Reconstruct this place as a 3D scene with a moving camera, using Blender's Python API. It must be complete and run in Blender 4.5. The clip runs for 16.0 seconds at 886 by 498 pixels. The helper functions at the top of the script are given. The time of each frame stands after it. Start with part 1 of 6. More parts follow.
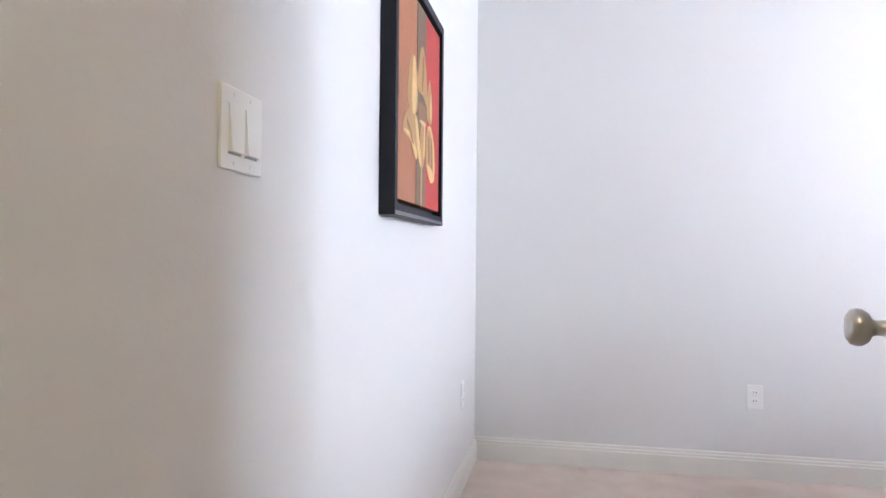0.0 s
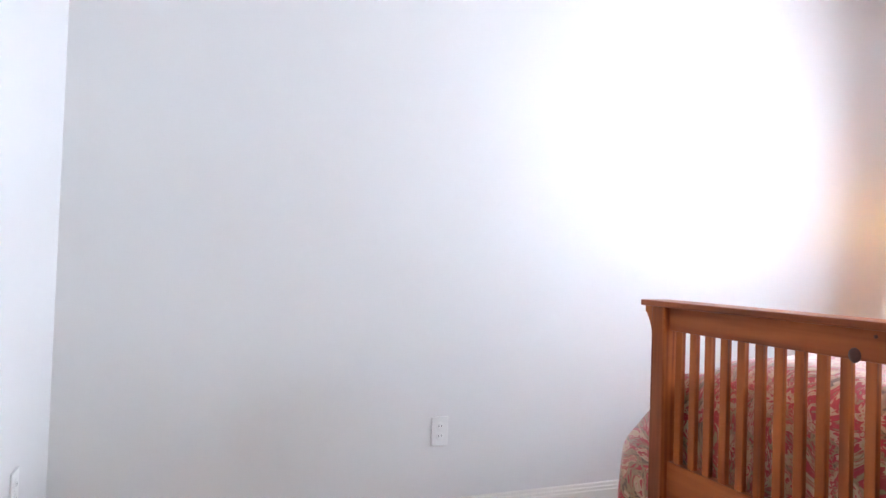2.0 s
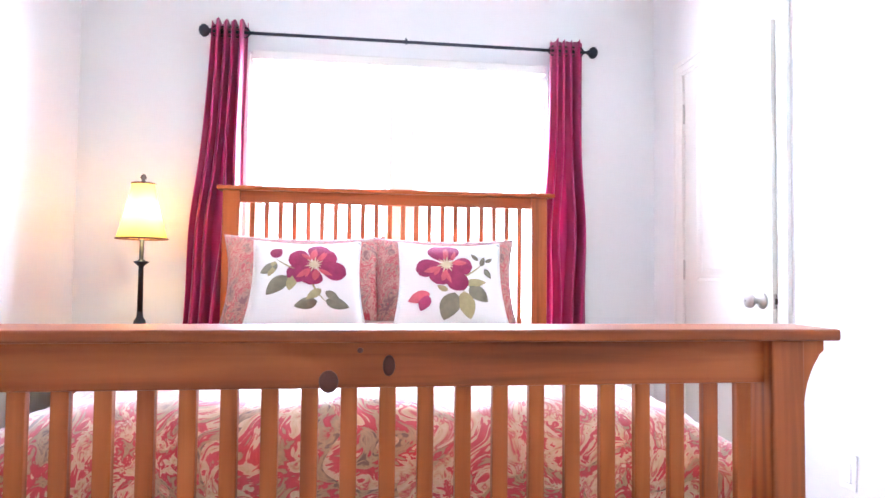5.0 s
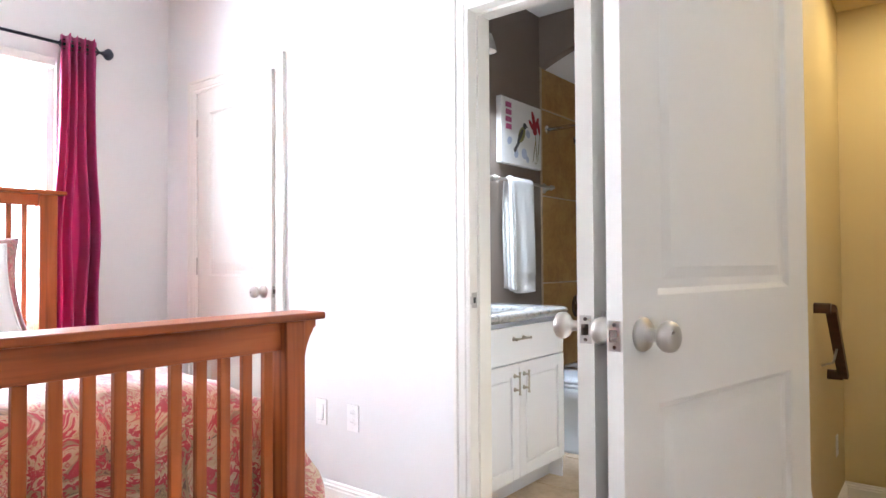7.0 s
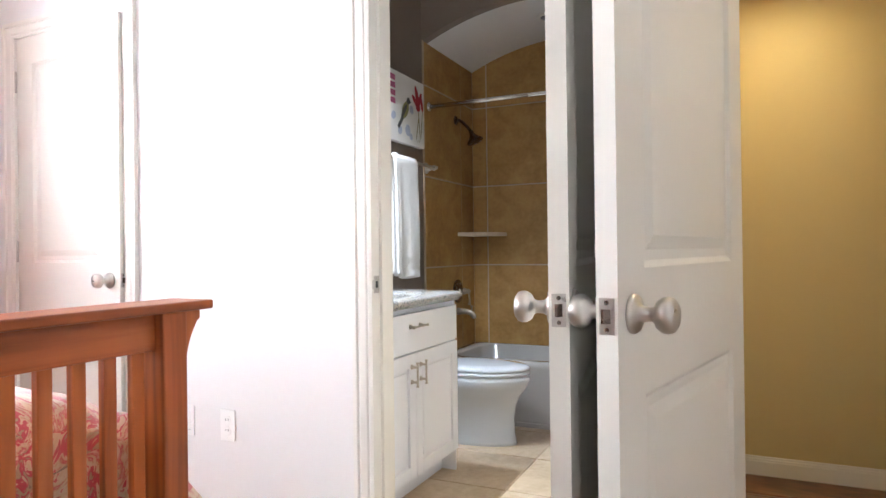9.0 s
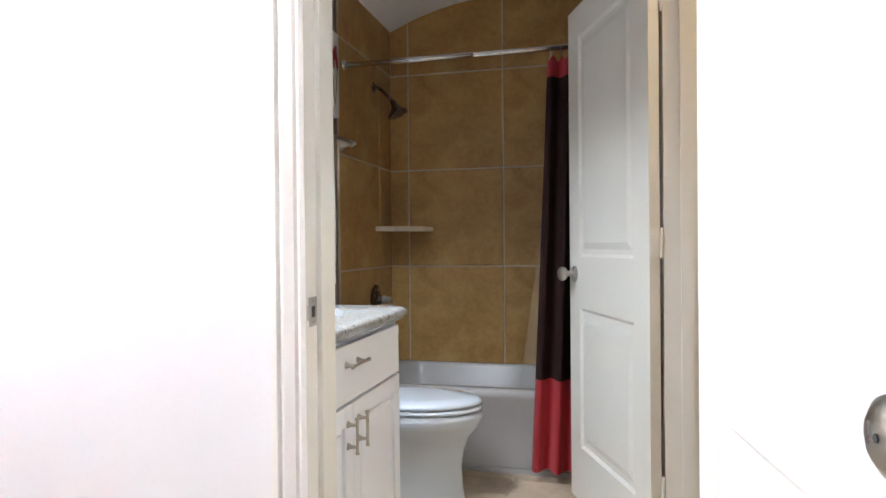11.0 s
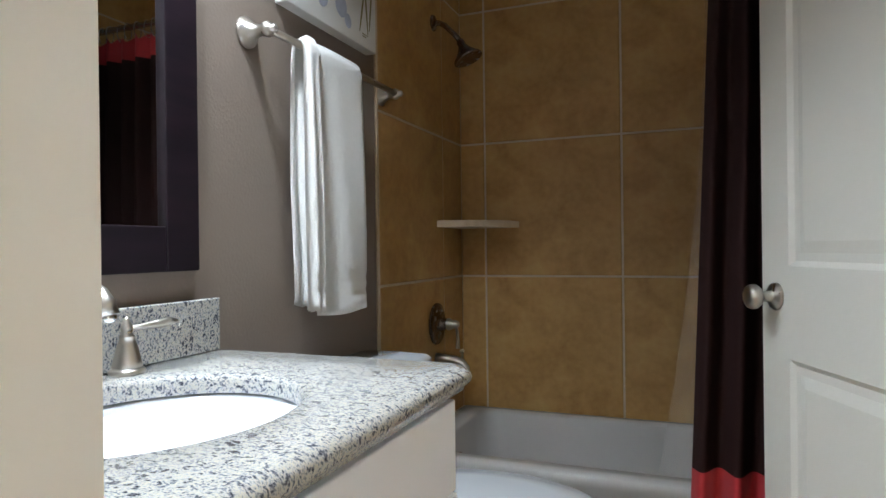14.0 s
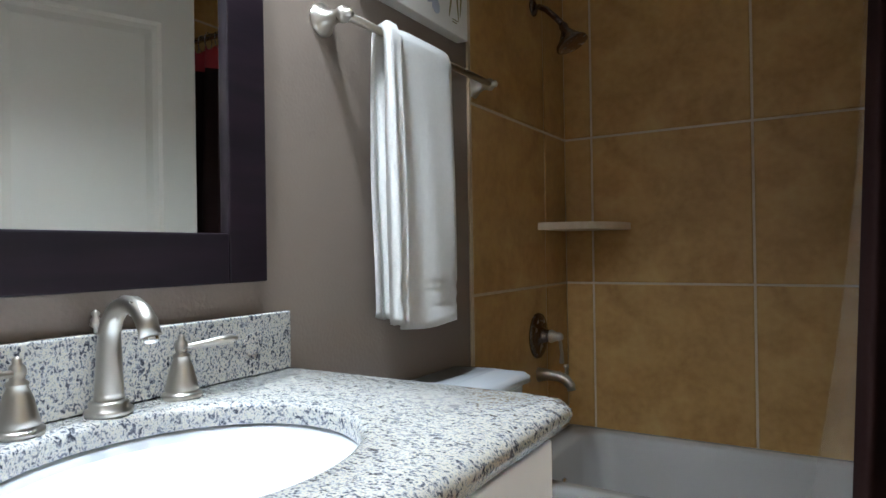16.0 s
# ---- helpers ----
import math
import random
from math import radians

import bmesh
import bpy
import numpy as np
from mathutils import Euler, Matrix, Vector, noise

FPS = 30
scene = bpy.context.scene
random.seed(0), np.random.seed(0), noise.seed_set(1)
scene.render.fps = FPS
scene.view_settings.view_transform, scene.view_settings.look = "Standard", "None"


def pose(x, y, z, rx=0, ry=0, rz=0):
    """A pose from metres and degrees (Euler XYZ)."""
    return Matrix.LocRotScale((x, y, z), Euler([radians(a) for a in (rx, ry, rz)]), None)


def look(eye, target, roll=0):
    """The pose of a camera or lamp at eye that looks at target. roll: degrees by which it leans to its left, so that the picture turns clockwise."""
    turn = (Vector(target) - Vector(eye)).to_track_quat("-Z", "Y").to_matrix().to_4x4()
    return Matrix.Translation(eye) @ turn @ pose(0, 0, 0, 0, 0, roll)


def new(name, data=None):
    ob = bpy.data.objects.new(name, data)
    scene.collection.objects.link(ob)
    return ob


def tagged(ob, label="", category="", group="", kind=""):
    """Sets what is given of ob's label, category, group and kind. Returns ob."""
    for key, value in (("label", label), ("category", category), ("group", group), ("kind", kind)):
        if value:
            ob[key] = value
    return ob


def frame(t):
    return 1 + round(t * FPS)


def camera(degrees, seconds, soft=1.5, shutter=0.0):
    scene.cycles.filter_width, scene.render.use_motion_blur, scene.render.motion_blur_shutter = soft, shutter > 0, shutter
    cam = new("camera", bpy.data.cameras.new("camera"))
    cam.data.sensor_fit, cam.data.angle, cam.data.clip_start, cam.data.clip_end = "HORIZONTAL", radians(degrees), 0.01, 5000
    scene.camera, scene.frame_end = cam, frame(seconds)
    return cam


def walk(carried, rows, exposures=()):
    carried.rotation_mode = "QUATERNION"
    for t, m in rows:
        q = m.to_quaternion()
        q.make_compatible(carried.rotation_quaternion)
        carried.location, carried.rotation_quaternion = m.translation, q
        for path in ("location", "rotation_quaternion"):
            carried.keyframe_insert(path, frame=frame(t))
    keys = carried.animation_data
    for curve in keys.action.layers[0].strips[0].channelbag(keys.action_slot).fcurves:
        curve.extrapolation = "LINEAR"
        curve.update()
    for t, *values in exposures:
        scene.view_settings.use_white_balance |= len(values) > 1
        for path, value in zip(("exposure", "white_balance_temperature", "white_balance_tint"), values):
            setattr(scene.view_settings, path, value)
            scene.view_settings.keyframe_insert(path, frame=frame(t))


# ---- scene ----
cam = camera(69.8, 16.0)
PATH = [
    (0, (0.523, 0.434, 1.057), (0.143, 2.398, 1.073), 0.5),
    (0.5, (0.510, 0.680, 1.063), (0.391, 2.676, 1.057), 0.9),
    (1, (0.508, 0.939, 1.080), (0.637, 2.935, 1.083), 1.2),
    (1.5, (0.530, 1.121, 1.075), (0.935, 3.080, 1.075), 1.5),
    (2, (0.490, 1.331, 1.052), (1.209, 3.197, 1.099), 1.9),
    (2.5, (0.489, 1.625, 1.05), (1.562, 3.311, 1.114), 1.2),
    (3, (0.598, 1.863, 1.074), (2.028, 3.26, 1.14), 1.5),
    (3.2, (0.611, 1.908, 1.077), (2.197, 3.125, 1.13), 1.7),
    (3.5, (0.73, 2.015, 1.05), (2.454, 3.026, 1.13), 0.9),
    (4, (0.855, 2.147, 1.054), (2.752, 2.777, 1.131), 0.8),
    (4.5, (0.902, 2.234, 1.044), (2.886, 2.479, 1.118), 0.9),
    (5, (0.901, 2.34, 1.045), (2.882, 2.077, 1.121), 0.6),
    (5.2, (0.862, 2.373, 1.043), (2.801, 1.888, 1.117), 0.2),
    (7.3, (0.554, 2.71, 1.094), (1.669, 1.05, 1.129), -0.4),
    (7.5, (0.55, 2.725, 1.096), (1.58, 1.011, 1.125), -0.5),
    (8, (0.57, 2.753, 1.075), (1.437, 0.95, 1.093), -0.6),
    (8.3, (0.632, 2.733, 1.058), (1.468, 0.916, 1.065), -0.8),
    (8.5, (0.682, 2.7, 1.044), (1.522, 0.885, 1.053), -0.5),
    (9, (0.863, 2.553, 1.054), (1.709, 0.74, 1.06), -0.7),
    (9.5, (1.002, 2.417, 1.056), (1.852, 0.606, 1.061), -0.6),
    (9.8, (1.104, 2.312, 1.074), (1.912, 0.482, 1.076), -0.6),
    (10, (1.174, 2.242, 1.08), (1.9, 0.378, 1.083), -0.5),
    (10.2, (1.232, 2.186, 1.075), (1.857, 0.286, 1.075), -0.4),
    (12.3, (1.577, 1.31, 1.073), (2.003, -0.644, 1.058), -0.4),
    (12.5, (1.595, 1.239, 1.068), (2.015, -0.716, 1.057), -0.3),
    (13, (1.617, 1.060, 1.073), (2.119, -0.876, 1.063), -0.7),
    (13.5, (1.641, 0.941, 1.069), (2.273, -0.957, 1.061), -0.7),
    (14, (1.692, 0.847, 1.072), (2.423, -1.015, 1.069), -0.7),
    (14.5, (1.73, 0.765, 1.077), (2.519, -1.072, 1.071), -0.6),
    (15, (1.743, 0.691, 1.072), (2.634, -1.099, 1.076), -1.1),
    (15.5, (1.741, 0.665, 1.087), (2.73, -1.073, 1.091), -0.9),
    (16, (1.74, 0.665, 1.082), (2.772, -1.048, 1.09), -0.9),
]
walk(cam, [(t, look(eye, target, roll)) for t, eye, target, roll in PATH],
     exposures=[(0, 0.49, 5550, 12), (1.5, 0.44, 5500, 11), (3.0, 0.68, 5450, 11), (5.0, 1.12, 5150, 10), (7.5, 0.78, 5800, 12), (8.5, 0.77, 5950, 12), (10.0, 0.64, 5800, 12), (12.5, 0.40, 6050, 12), (14.0, 0.10, 6000, 9), (16.0, 0.06, 5850, 8)])

# ---- world and light ----
world = bpy.data.worlds.new("sky")
scene.world = world
world.use_nodes = True
wn = world.node_tree.nodes
sky = wn.new("ShaderNodeTexSky")
sky.sky_type = "NISHITA"
sky.sun_disc = False
sky.sun_elevation = radians(50)
sky.sun_rotation = radians(200)
wn["Background"].inputs[1].default_value = 0.12
world.node_tree.links.new(sky.outputs[0], wn["Background"].inputs[0])


def area_light(name, at, target, sx, sy, watts, colour, spread=180):
    d = bpy.data.lights.new(name, "AREA")
    d.shape, d.size, d.size_y, d.energy, d.color = "RECTANGLE", sx, sy, watts, colour
    d.spread = radians(spread)
    ob = new(name, d)
    ob.matrix_world = look(at, target)
    return ob


def bulb(name, at, watts, colour, radius=0.04):
    d = bpy.data.lights.new(name, "POINT")
    d.energy, d.color, d.shadow_soft_size = watts, colour, radius
    ob = new(name, d)
    ob.location = at
    return ob


sun_data = bpy.data.lights.new("sun", "SUN")
sun_data.energy, sun_data.angle, sun_data.color = 2.0, radians(0.6), (1.0, 0.95, 0.88)
sun_ob = new("sun", sun_data)
sun_ob.matrix_world = look((0, 0, 10), (2.0, 6.0, 0))
area_light("window_daylight", (4.98, 2.126, 1.85), (3.10, 2.126, 1.17), 3.1, 2.8, 690, (0.94, 0.965, 1.0), 180)
area_light("hall_downlight_glow", (0.62, -1.30, 2.585), (0.62, -1.30, 0), 0.12, 0.12, 5.3, (1.0, 0.78, 0.42))
# added warm fill, no such lamp seen; tints the wall beside the entry
area_light("hall_downlight_glow_b", (0.50, 0.05, 2.585), (0.50, 0.05, 0), 0.12, 0.12, 8.5, (1.0, 0.76, 0.42))
for vy in (-0.08, 0.22, 0.52):
    area_light("vanity_bulb_glow", (2.45, vy, 2.175), (2.45, vy, 0), 0.06, 0.06, 7.4, (0.89, 0.96, 1.0), 127)
bulb("lamp_bulb_glow", (3.90, 3.305, 1.30), 3.0, (1.0, 0.72, 0.30), 0.03)


# ---- materials ----
def mat(name, base, rough=0.5, metal=0.0, scale=8.0, vary=0.06, bump=0.05, bump_scale=60.0, spec=0.5, sheen=0.0, coat=0.0, stretch=(1, 1, 1), island=0.0):
    m = bpy.data.materials.new(name)
    m.use_nodes = True
    n, l = m.node_tree.nodes, m.node_tree.links
    b = n["Principled BSDF"]
    b.inputs["Roughness"].default_value = rough
    b.inputs["Metallic"].default_value = metal
    b.inputs["Specular IOR Level"].default_value = spec
    b.inputs["Sheen Weight"].default_value = sheen
    b.inputs["Coat Weight"].default_value = coat
    tc = n.new("ShaderNodeTexCoord")
    mp = n.new("ShaderNodeMapping")
    mp.inputs["Scale"].default_value = stretch
    l.new(tc.outputs["Object"], mp.inputs[0])
    nz = n.new("ShaderNodeTexNoise")
    nz.inputs["Scale"].default_value = scale
    nz.inputs["Detail"].default_value = 5
    l.new(mp.outputs[0], nz.inputs["Vector"])
    mix = n.new("ShaderNodeMixRGB")
    mix.inputs[1].default_value = (*[c * (1 - vary) for c in base], 1)
    mix.inputs[2].default_value = (*[min(1, c * (1 + vary)) for c in base], 1)
    l.new(nz.outputs[0], mix.inputs[0])
    out = mix.outputs[0]
    if island:
        info = n.new("ShaderNodeObjectInfo")
        hs = n.new("ShaderNodeHueSaturation")
        mr = n.new("ShaderNodeMapRange")
        mr.inputs[3].default_value, mr.inputs[4].default_value = 1 - island, 1 + island
        l.new(info.outputs["Random"], mr.inputs[0])
        l.new(mr.outputs[0], hs.inputs["Value"])
        l.new(out, hs.inputs["Color"])
        out = hs.outputs[0]
    l.new(out, b.inputs["Base Color"])
    rr = n.new("ShaderNodeMapRange")
    rr.inputs[3].default_value, rr.inputs[4].default_value = max(0.02, rough - 0.07), min(1, rough + 0.07)
    l.new(nz.outputs[0], rr.inputs[0])
    l.new(rr.outputs[0], b.inputs["Roughness"])
    if bump:
        n2 = n.new("ShaderNodeTexNoise")
        n2.inputs["Scale"].default_value = bump_scale
        n2.inputs["Detail"].default_value = 3
        l.new(mp.outputs[0], n2.inputs["Vector"])
        bp = n.new("ShaderNodeBump")
        bp.inputs["Strength"].default_value = bump
        bp.inputs["Distance"].default_value = 0.01
        l.new(n2.outputs[0], bp.inputs["Height"])
        l.new(bp.outputs[0], b.inputs["Normal"])
    return m


def ramp_mat(name, tex, stops, rough, bump=0.1, spec=0.5, sheen=0.0):
    """A material whose colour is a ramp over the value that tex builds."""
    m = bpy.data.materials.new(name)
    m.use_nodes = True
    n, l = m.node_tree.nodes, m.node_tree.links
    b = n["Principled BSDF"]
    b.inputs["Roughness"].default_value = rough
    b.inputs["Specular IOR Level"].default_value = spec
    b.inputs["Sheen Weight"].default_value = sheen
    tc = n.new("ShaderNodeTexCoord")
    val = tex(n, l, tc.outputs["Object"])
    cr = n.new("ShaderNodeValToRGB")
    e = cr.color_ramp.elements
    while len(e) < len(stops):
        e.new(0.5)
    for k, (p, c) in zip(e, stops):
        k.position, k.color = p, (*c, 1)
    l.new(val, cr.inputs[0])
    l.new(cr.outputs[0], b.inputs["Base Color"])
    if bump:
        bp = n.new("ShaderNodeBump")
        bp.inputs["Strength"].default_value = bump
        bp.inputs["Distance"].default_value = 0.01
        l.new(val, bp.inputs["Height"])
        l.new(bp.outputs[0], b.inputs["Normal"])
    return m


def noise_node(n, l, vec, scale, detail=4, distort=0.0, stretch=None):
    if stretch:
        mp = n.new("ShaderNodeMapping")
        mp.inputs["Scale"].default_value = stretch
        l.new(vec, mp.inputs[0])
        vec = mp.outputs[0]
    t = n.new("ShaderNodeTexNoise")
    t.inputs["Scale"].default_value, t.inputs["Detail"].default_value, t.inputs["Distortion"].default_value = scale, detail, distort
    l.new(vec, t.inputs["Vector"])
    return t


def math_node(n, l, op, a, b):
    t = n.new("ShaderNodeMath")
    t.operation = op
    for k, v in enumerate((a, b)):
        if isinstance(v, (int, float)):
            t.inputs[k].default_value = v
        else:
            l.new(v, t.inputs[k])
    return t.outputs[0]


def wood_tex(axis_stretch, scale, ring):
    def tex(n, l, vec):
        a = noise_node(n, l, vec, scale, 6, 0.6, axis_stretch).outputs[0]
        mp = n.new("ShaderNodeMapping")
        mp.inputs["Scale"].default_value = axis_stretch
        l.new(vec, mp.inputs[0])
        w = n.new("ShaderNodeTexWave")
        w.inputs["Scale"].default_value, w.inputs["Distortion"].default_value, w.inputs["Detail"].default_value = ring, 6, 3
        l.new(mp.outputs[0], w.inputs["Vector"])
        return math_node(n, l, "ADD", math_node(n, l, "MULTIPLY", a, 0.7), math_node(n, l, "MULTIPLY", w.outputs[1], 0.3))
    return tex


PINE = [(0.15, (0.11, 0.023, 0.005)), (0.45, (0.29, 0.068, 0.014)), (0.75, (0.39, 0.106, 0.023)), (1.0, (0.46, 0.145, 0.034))]
M_PINE_H = ramp_mat("pine_along_y", wood_tex((13, 0.7, 13), 3.0, 1.1), PINE, 0.42, 0.06, 0.25)
M_PINE_V = ramp_mat("pine_upright", wood_tex((13, 13, 0.7), 3.0, 1.1), PINE, 0.42, 0.06, 0.25)
M_KNOT = mat("pine_knot", (0.085, 0.020, 0.008), 0.45, vary=0.3, scale=60)
M_DARKWOOD = ramp_mat("dark_rail_wood", wood_tex((1, 6, 6), 5.0, 2.0), [(0.2, (0.025, 0.010, 0.006)), (0.8, (0.075, 0.026, 0.014))], 0.32, 0.05)
M_OAK = ramp_mat("hall_oak", wood_tex((0.7, 8, 8), 4.0, 2.0), [(0.15, (0.045, 0.016, 0.007)), (0.55, (0.13, 0.05, 0.02)), (0.95, (0.21, 0.085, 0.035))], 0.33, 0.06)
M_ESPRESSO = ramp_mat("espresso_frame", wood_tex((6, 0.7, 6), 6.0, 2.5), [(0.2, (0.006, 0.0035, 0.006)), (0.9, (0.017, 0.009, 0.014))], 0.45, 0.08, 0.25)
M_WALL = mat("wall_paint_offwhite", (0.755, 0.743, 0.72), 0.62, scale=1.5, vary=0.02, bump=0.06, bump_scale=160)
M_CEIL = mat("ceiling_paint", (0.78, 0.76, 0.73), 0.8, scale=2, vary=0.02, bump=0.10, bump_scale=120)
M_HALL = mat("wall_paint_gold", (0.61, 0.49, 0.25), 0.6, scale=1.2, vary=0.04, bump=0.06, bump_scale=160)
M_TAUPE = mat("wall_paint_taupe", (0.218, 0.174, 0.142), 0.5, scale=1.5, vary=0.04, bump=0.13, bump_scale=130)
M_TRIM = mat("trim_white_gloss", (0.77, 0.745, 0.68), 0.32, scale=3, vary=0.02, bump=0.03, bump_scale=40)
M_DOOR = mat("door_white_paint", (0.73, 0.702, 0.63), 0.36, scale=4, vary=0.02, bump=0.05, bump_scale=50)
M_PLATE = mat("plate_plastic_white", (0.84, 0.83, 0.80), 0.35, scale=30, vary=0.01, bump=0)
M_SLOT = mat("dark_slot", (0.03, 0.03, 0.03), 0.6, vary=0.1, bump=0)
M_GROOVE = mat("plate_groove_grey", (0.36, 0.36, 0.36), 0.5, scale=30, vary=0.05, bump=0)
M_NICKEL = mat("satin_nickel", (0.50, 0.47, 0.42), 0.30, 1.0, scale=40, vary=0.05, bump=0.02, bump_scale=300)
M_STEEL = mat("polished_steel", (0.72, 0.71, 0.70), 0.15, 1.0, scale=30, vary=0.04, bump=0)
M_BRONZE = mat("brushed_dark_nickel", (0.19, 0.15, 0.125), 0.26, 1.0, scale=40, vary=0.1, bump=0)
M_BLACKMETAL = mat("black_iron", (0.03, 0.035, 0.05), 0.4, 0.6, vary=0.2, bump=0.05)
M_CHINA = mat("white_china", (0.58, 0.605, 0.63), 0.08, scale=3, vary=0.01, bump=0, coat=0.3)
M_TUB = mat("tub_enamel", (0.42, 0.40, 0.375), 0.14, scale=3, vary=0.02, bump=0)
M_CAB = mat("cabinet_white_paint", (0.84, 0.865, 0.92), 0.35, scale=5, vary=0.015, bump=0.02)
M_GROUT = mat("grout_beige", (0.56, 0.47, 0.36), 0.85, scale=60, vary=0.15, bump=0.2)
M_BASECARPET = ramp_mat("carpet_beige", lambda n, l, v: math_node(n, l, "ADD", math_node(n, l, "MULTIPLY", noise_node(n, l, v, 260, 3).outputs[0], 0.6), math_node(n, l, "MULTIPLY", noise_node(n, l, v, 7, 3).outputs[0], 0.4)),
                        [(0.25, (0.50, 0.39, 0.30)), (0.5, (0.70, 0.57, 0.47)), (0.8, (0.82, 0.70, 0.60))], 0.95, 0.9, 0.1, 0.3)


def tile_mat(name, dark, mid, light):
    def tex(n, l, v):
        a = noise_node(n, l, v, 5, 8, 0.8).outputs[0]
        c = noise_node(n, l, v, 38, 5).outputs[0]
        return math_node(n, l, "ADD", math_node(n, l, "MULTIPLY", a, 0.7), math_node(n, l, "MULTIPLY", c, 0.3))
    return ramp_mat(name, tex, [(0.30, dark), (0.52, mid), (0.72, light)], 0.48, 0.06, 0.35)


M_TILE = tile_mat("wall_tile_tan", (0.32, 0.168, 0.052), (0.45, 0.268, 0.092), (0.52, 0.34, 0.13))
M_FTILE = tile_mat("floor_tile_beige", (0.40, 0.30, 0.19), (0.53, 0.42, 0.29), (0.62, 0.51, 0.37))


def granite_tex(n, l, v):
    a = noise_node(n, l, v, 58, 9, 1.0, (1.0, 1.9, 1.4)).outputs[0]
    c = noise_node(n, l, v, 240, 5, 0.5).outputs[0]
    e = noise_node(n, l, v, 13, 3, 0.8).outputs[0]
    s = math_node(n, l, "ADD", math_node(n, l, "MULTIPLY", a, 0.54), math_node(n, l, "MULTIPLY", c, 0.34))
    return math_node(n, l, "ADD", s, math_node(n, l, "MULTIPLY", e, 0.12))


M_GRANITE = ramp_mat("granite_speckled", granite_tex, [(0.385, (0.03, 0.032, 0.042)), (0.425, (0.11, 0.115, 0.135)), (0.452, (0.25, 0.255, 0.27)), (0.48, (0.40, 0.40, 0.39)), (0.505, (0.52, 0.46, 0.35)), (0.53, (0.44, 0.44, 0.425)), (0.56, (0.29, 0.30, 0.32)), (0.59, (0.15, 0.155, 0.18)), (0.63, (0.06, 0.064, 0.08))], 0.12, 0.0)


def paisley_tex(scale):
    def tex(n, l, v):
        d = noise_node(n, l, v, scale * 0.45, 2, 0.4)
        add = n.new("ShaderNodeVectorMath")
        add.operation = "MULTIPLY_ADD"
        add.inputs[1].default_value = (0.55 / scale * 6, 0.55 / scale * 6, 0.55 / scale * 6)
        l.new(d.outputs[1], add.inputs[0])
        l.new(v, add.inputs[2])
        vo = n.new("ShaderNodeTexVoronoi")
        vo.inputs["Scale"].default_value = scale
        l.new(add.outputs[0], vo.inputs["Vector"])
        ring = math_node(n, l, "FRACT", math_node(n, l, "MULTIPLY", vo.outputs["Distance"], 3.1), 0)
        big = noise_node(n, l, v, scale * 0.35, 3, 1.0).outputs[0]
        fine = noise_node(n, l, add.outputs[0], scale * 4.2, 5, 2.4).outputs[0]
        s = math_node(n, l, "ADD", math_node(n, l, "MULTIPLY", ring, 0.30), math_node(n, l, "MULTIPLY", big, 0.75))
        return math_node(n, l, "ADD", s, math_node(n, l, "MULTIPLY", math_node(n, l, "SUBTRACT", fine, 0.5), 0.72))
    return tex


PAISLEY = [(0.30, (0.17, 0.09, 0.06)), (0.37, (0.46, 0.29, 0.15)), (0.43, (0.35, 0.24, 0.13)), (0.46, (0.44, 0.02, 0.035)), (0.55, (0.52, 0.035, 0.05)), (0.57, (0.66, 0.48, 0.31)), (0.66, (0.57, 0.37, 0.20)), (0.71, (0.48, 0.03, 0.045)), (0.80, (0.68, 0.52, 0.36))]
M_PAISLEY = ramp_mat("paisley_jacquard", paisley_tex(5.4), PAISLEY, 0.44, 0.2, 0.6, 0.5)
M_SHAM = ramp_mat("sham_paisley", paisley_tex(7.5), [(0.30, (0.20, 0.10, 0.10)), (0.44, (0.42, 0.26, 0.20)), (0.52, (0.40, 0.035, 0.06)), (0.60, (0.50, 0.34, 0.26)), (0.75, (0.36, 0.03, 0.05))], 0.7, 0.25, 0.3, 0.25)


def cloth_glow(name, base, *args, **kw):
    """A cloth that lets part of the daylight through."""
    m = mat(name, base, *args, **kw)
    n, l = m.node_tree.nodes, m.node_tree.links
    tr = n.new("ShaderNodeBsdfTranslucent")
    tr.inputs[0].default_value = (min(1, base[0] * 1.9), base[1] * 2.2, base[2] * 2.4, 1)
    mx = n.new("ShaderNodeMixShader")
    mx.inputs[0].default_value = 0.35
    l.new(n["Principled BSDF"].outputs[0], mx.inputs[1])
    l.new(tr.outputs[0], mx.inputs[2])
    l.new(mx.outputs[0], n["Material Output"].inputs[0])
    return m


M_LINEN = mat("white_cotton", (0.82, 0.80, 0.76), 0.85, scale=5, vary=0.03, bump=0.3, bump_scale=400, sheen=0.2)
M_TOWEL = mat("white_terry", (0.80, 0.79, 0.76), 0.95, scale=90, vary=0.06, bump=0.45, bump_scale=620, spec=0.05, sheen=0.3)
M_CURTAIN = cloth_glow("plum_satin", (0.34, 0.012, 0.10), 0.38, scale=3, vary=0.15, bump=0.05, bump_scale=500, sheen=0.3, stretch=(3, 3, 0.4))
M_BROWNCLOTH = mat("chocolate_fabric", (0.026, 0.011, 0.010), 0.8, scale=4, vary=0.15, bump=0.2, bump_scale=500, spec=0.15)
M_REDCLOTH = mat("crimson_fabric", (0.40, 0.018, 0.025), 0.65, scale=4, vary=0.12, bump=0.2, bump_scale=500, sheen=0.1)
M_STAMEN = mat("stamen_thread", (0.62, 0.56, 0.34), 0.75, scale=30, vary=0.2, bump=0.4, bump_scale=350)
M_PETAL = mat("petal_thread", (0.30, 0.025, 0.095), 0.75, scale=30, vary=0.45, bump=0.5, bump_scale=350)
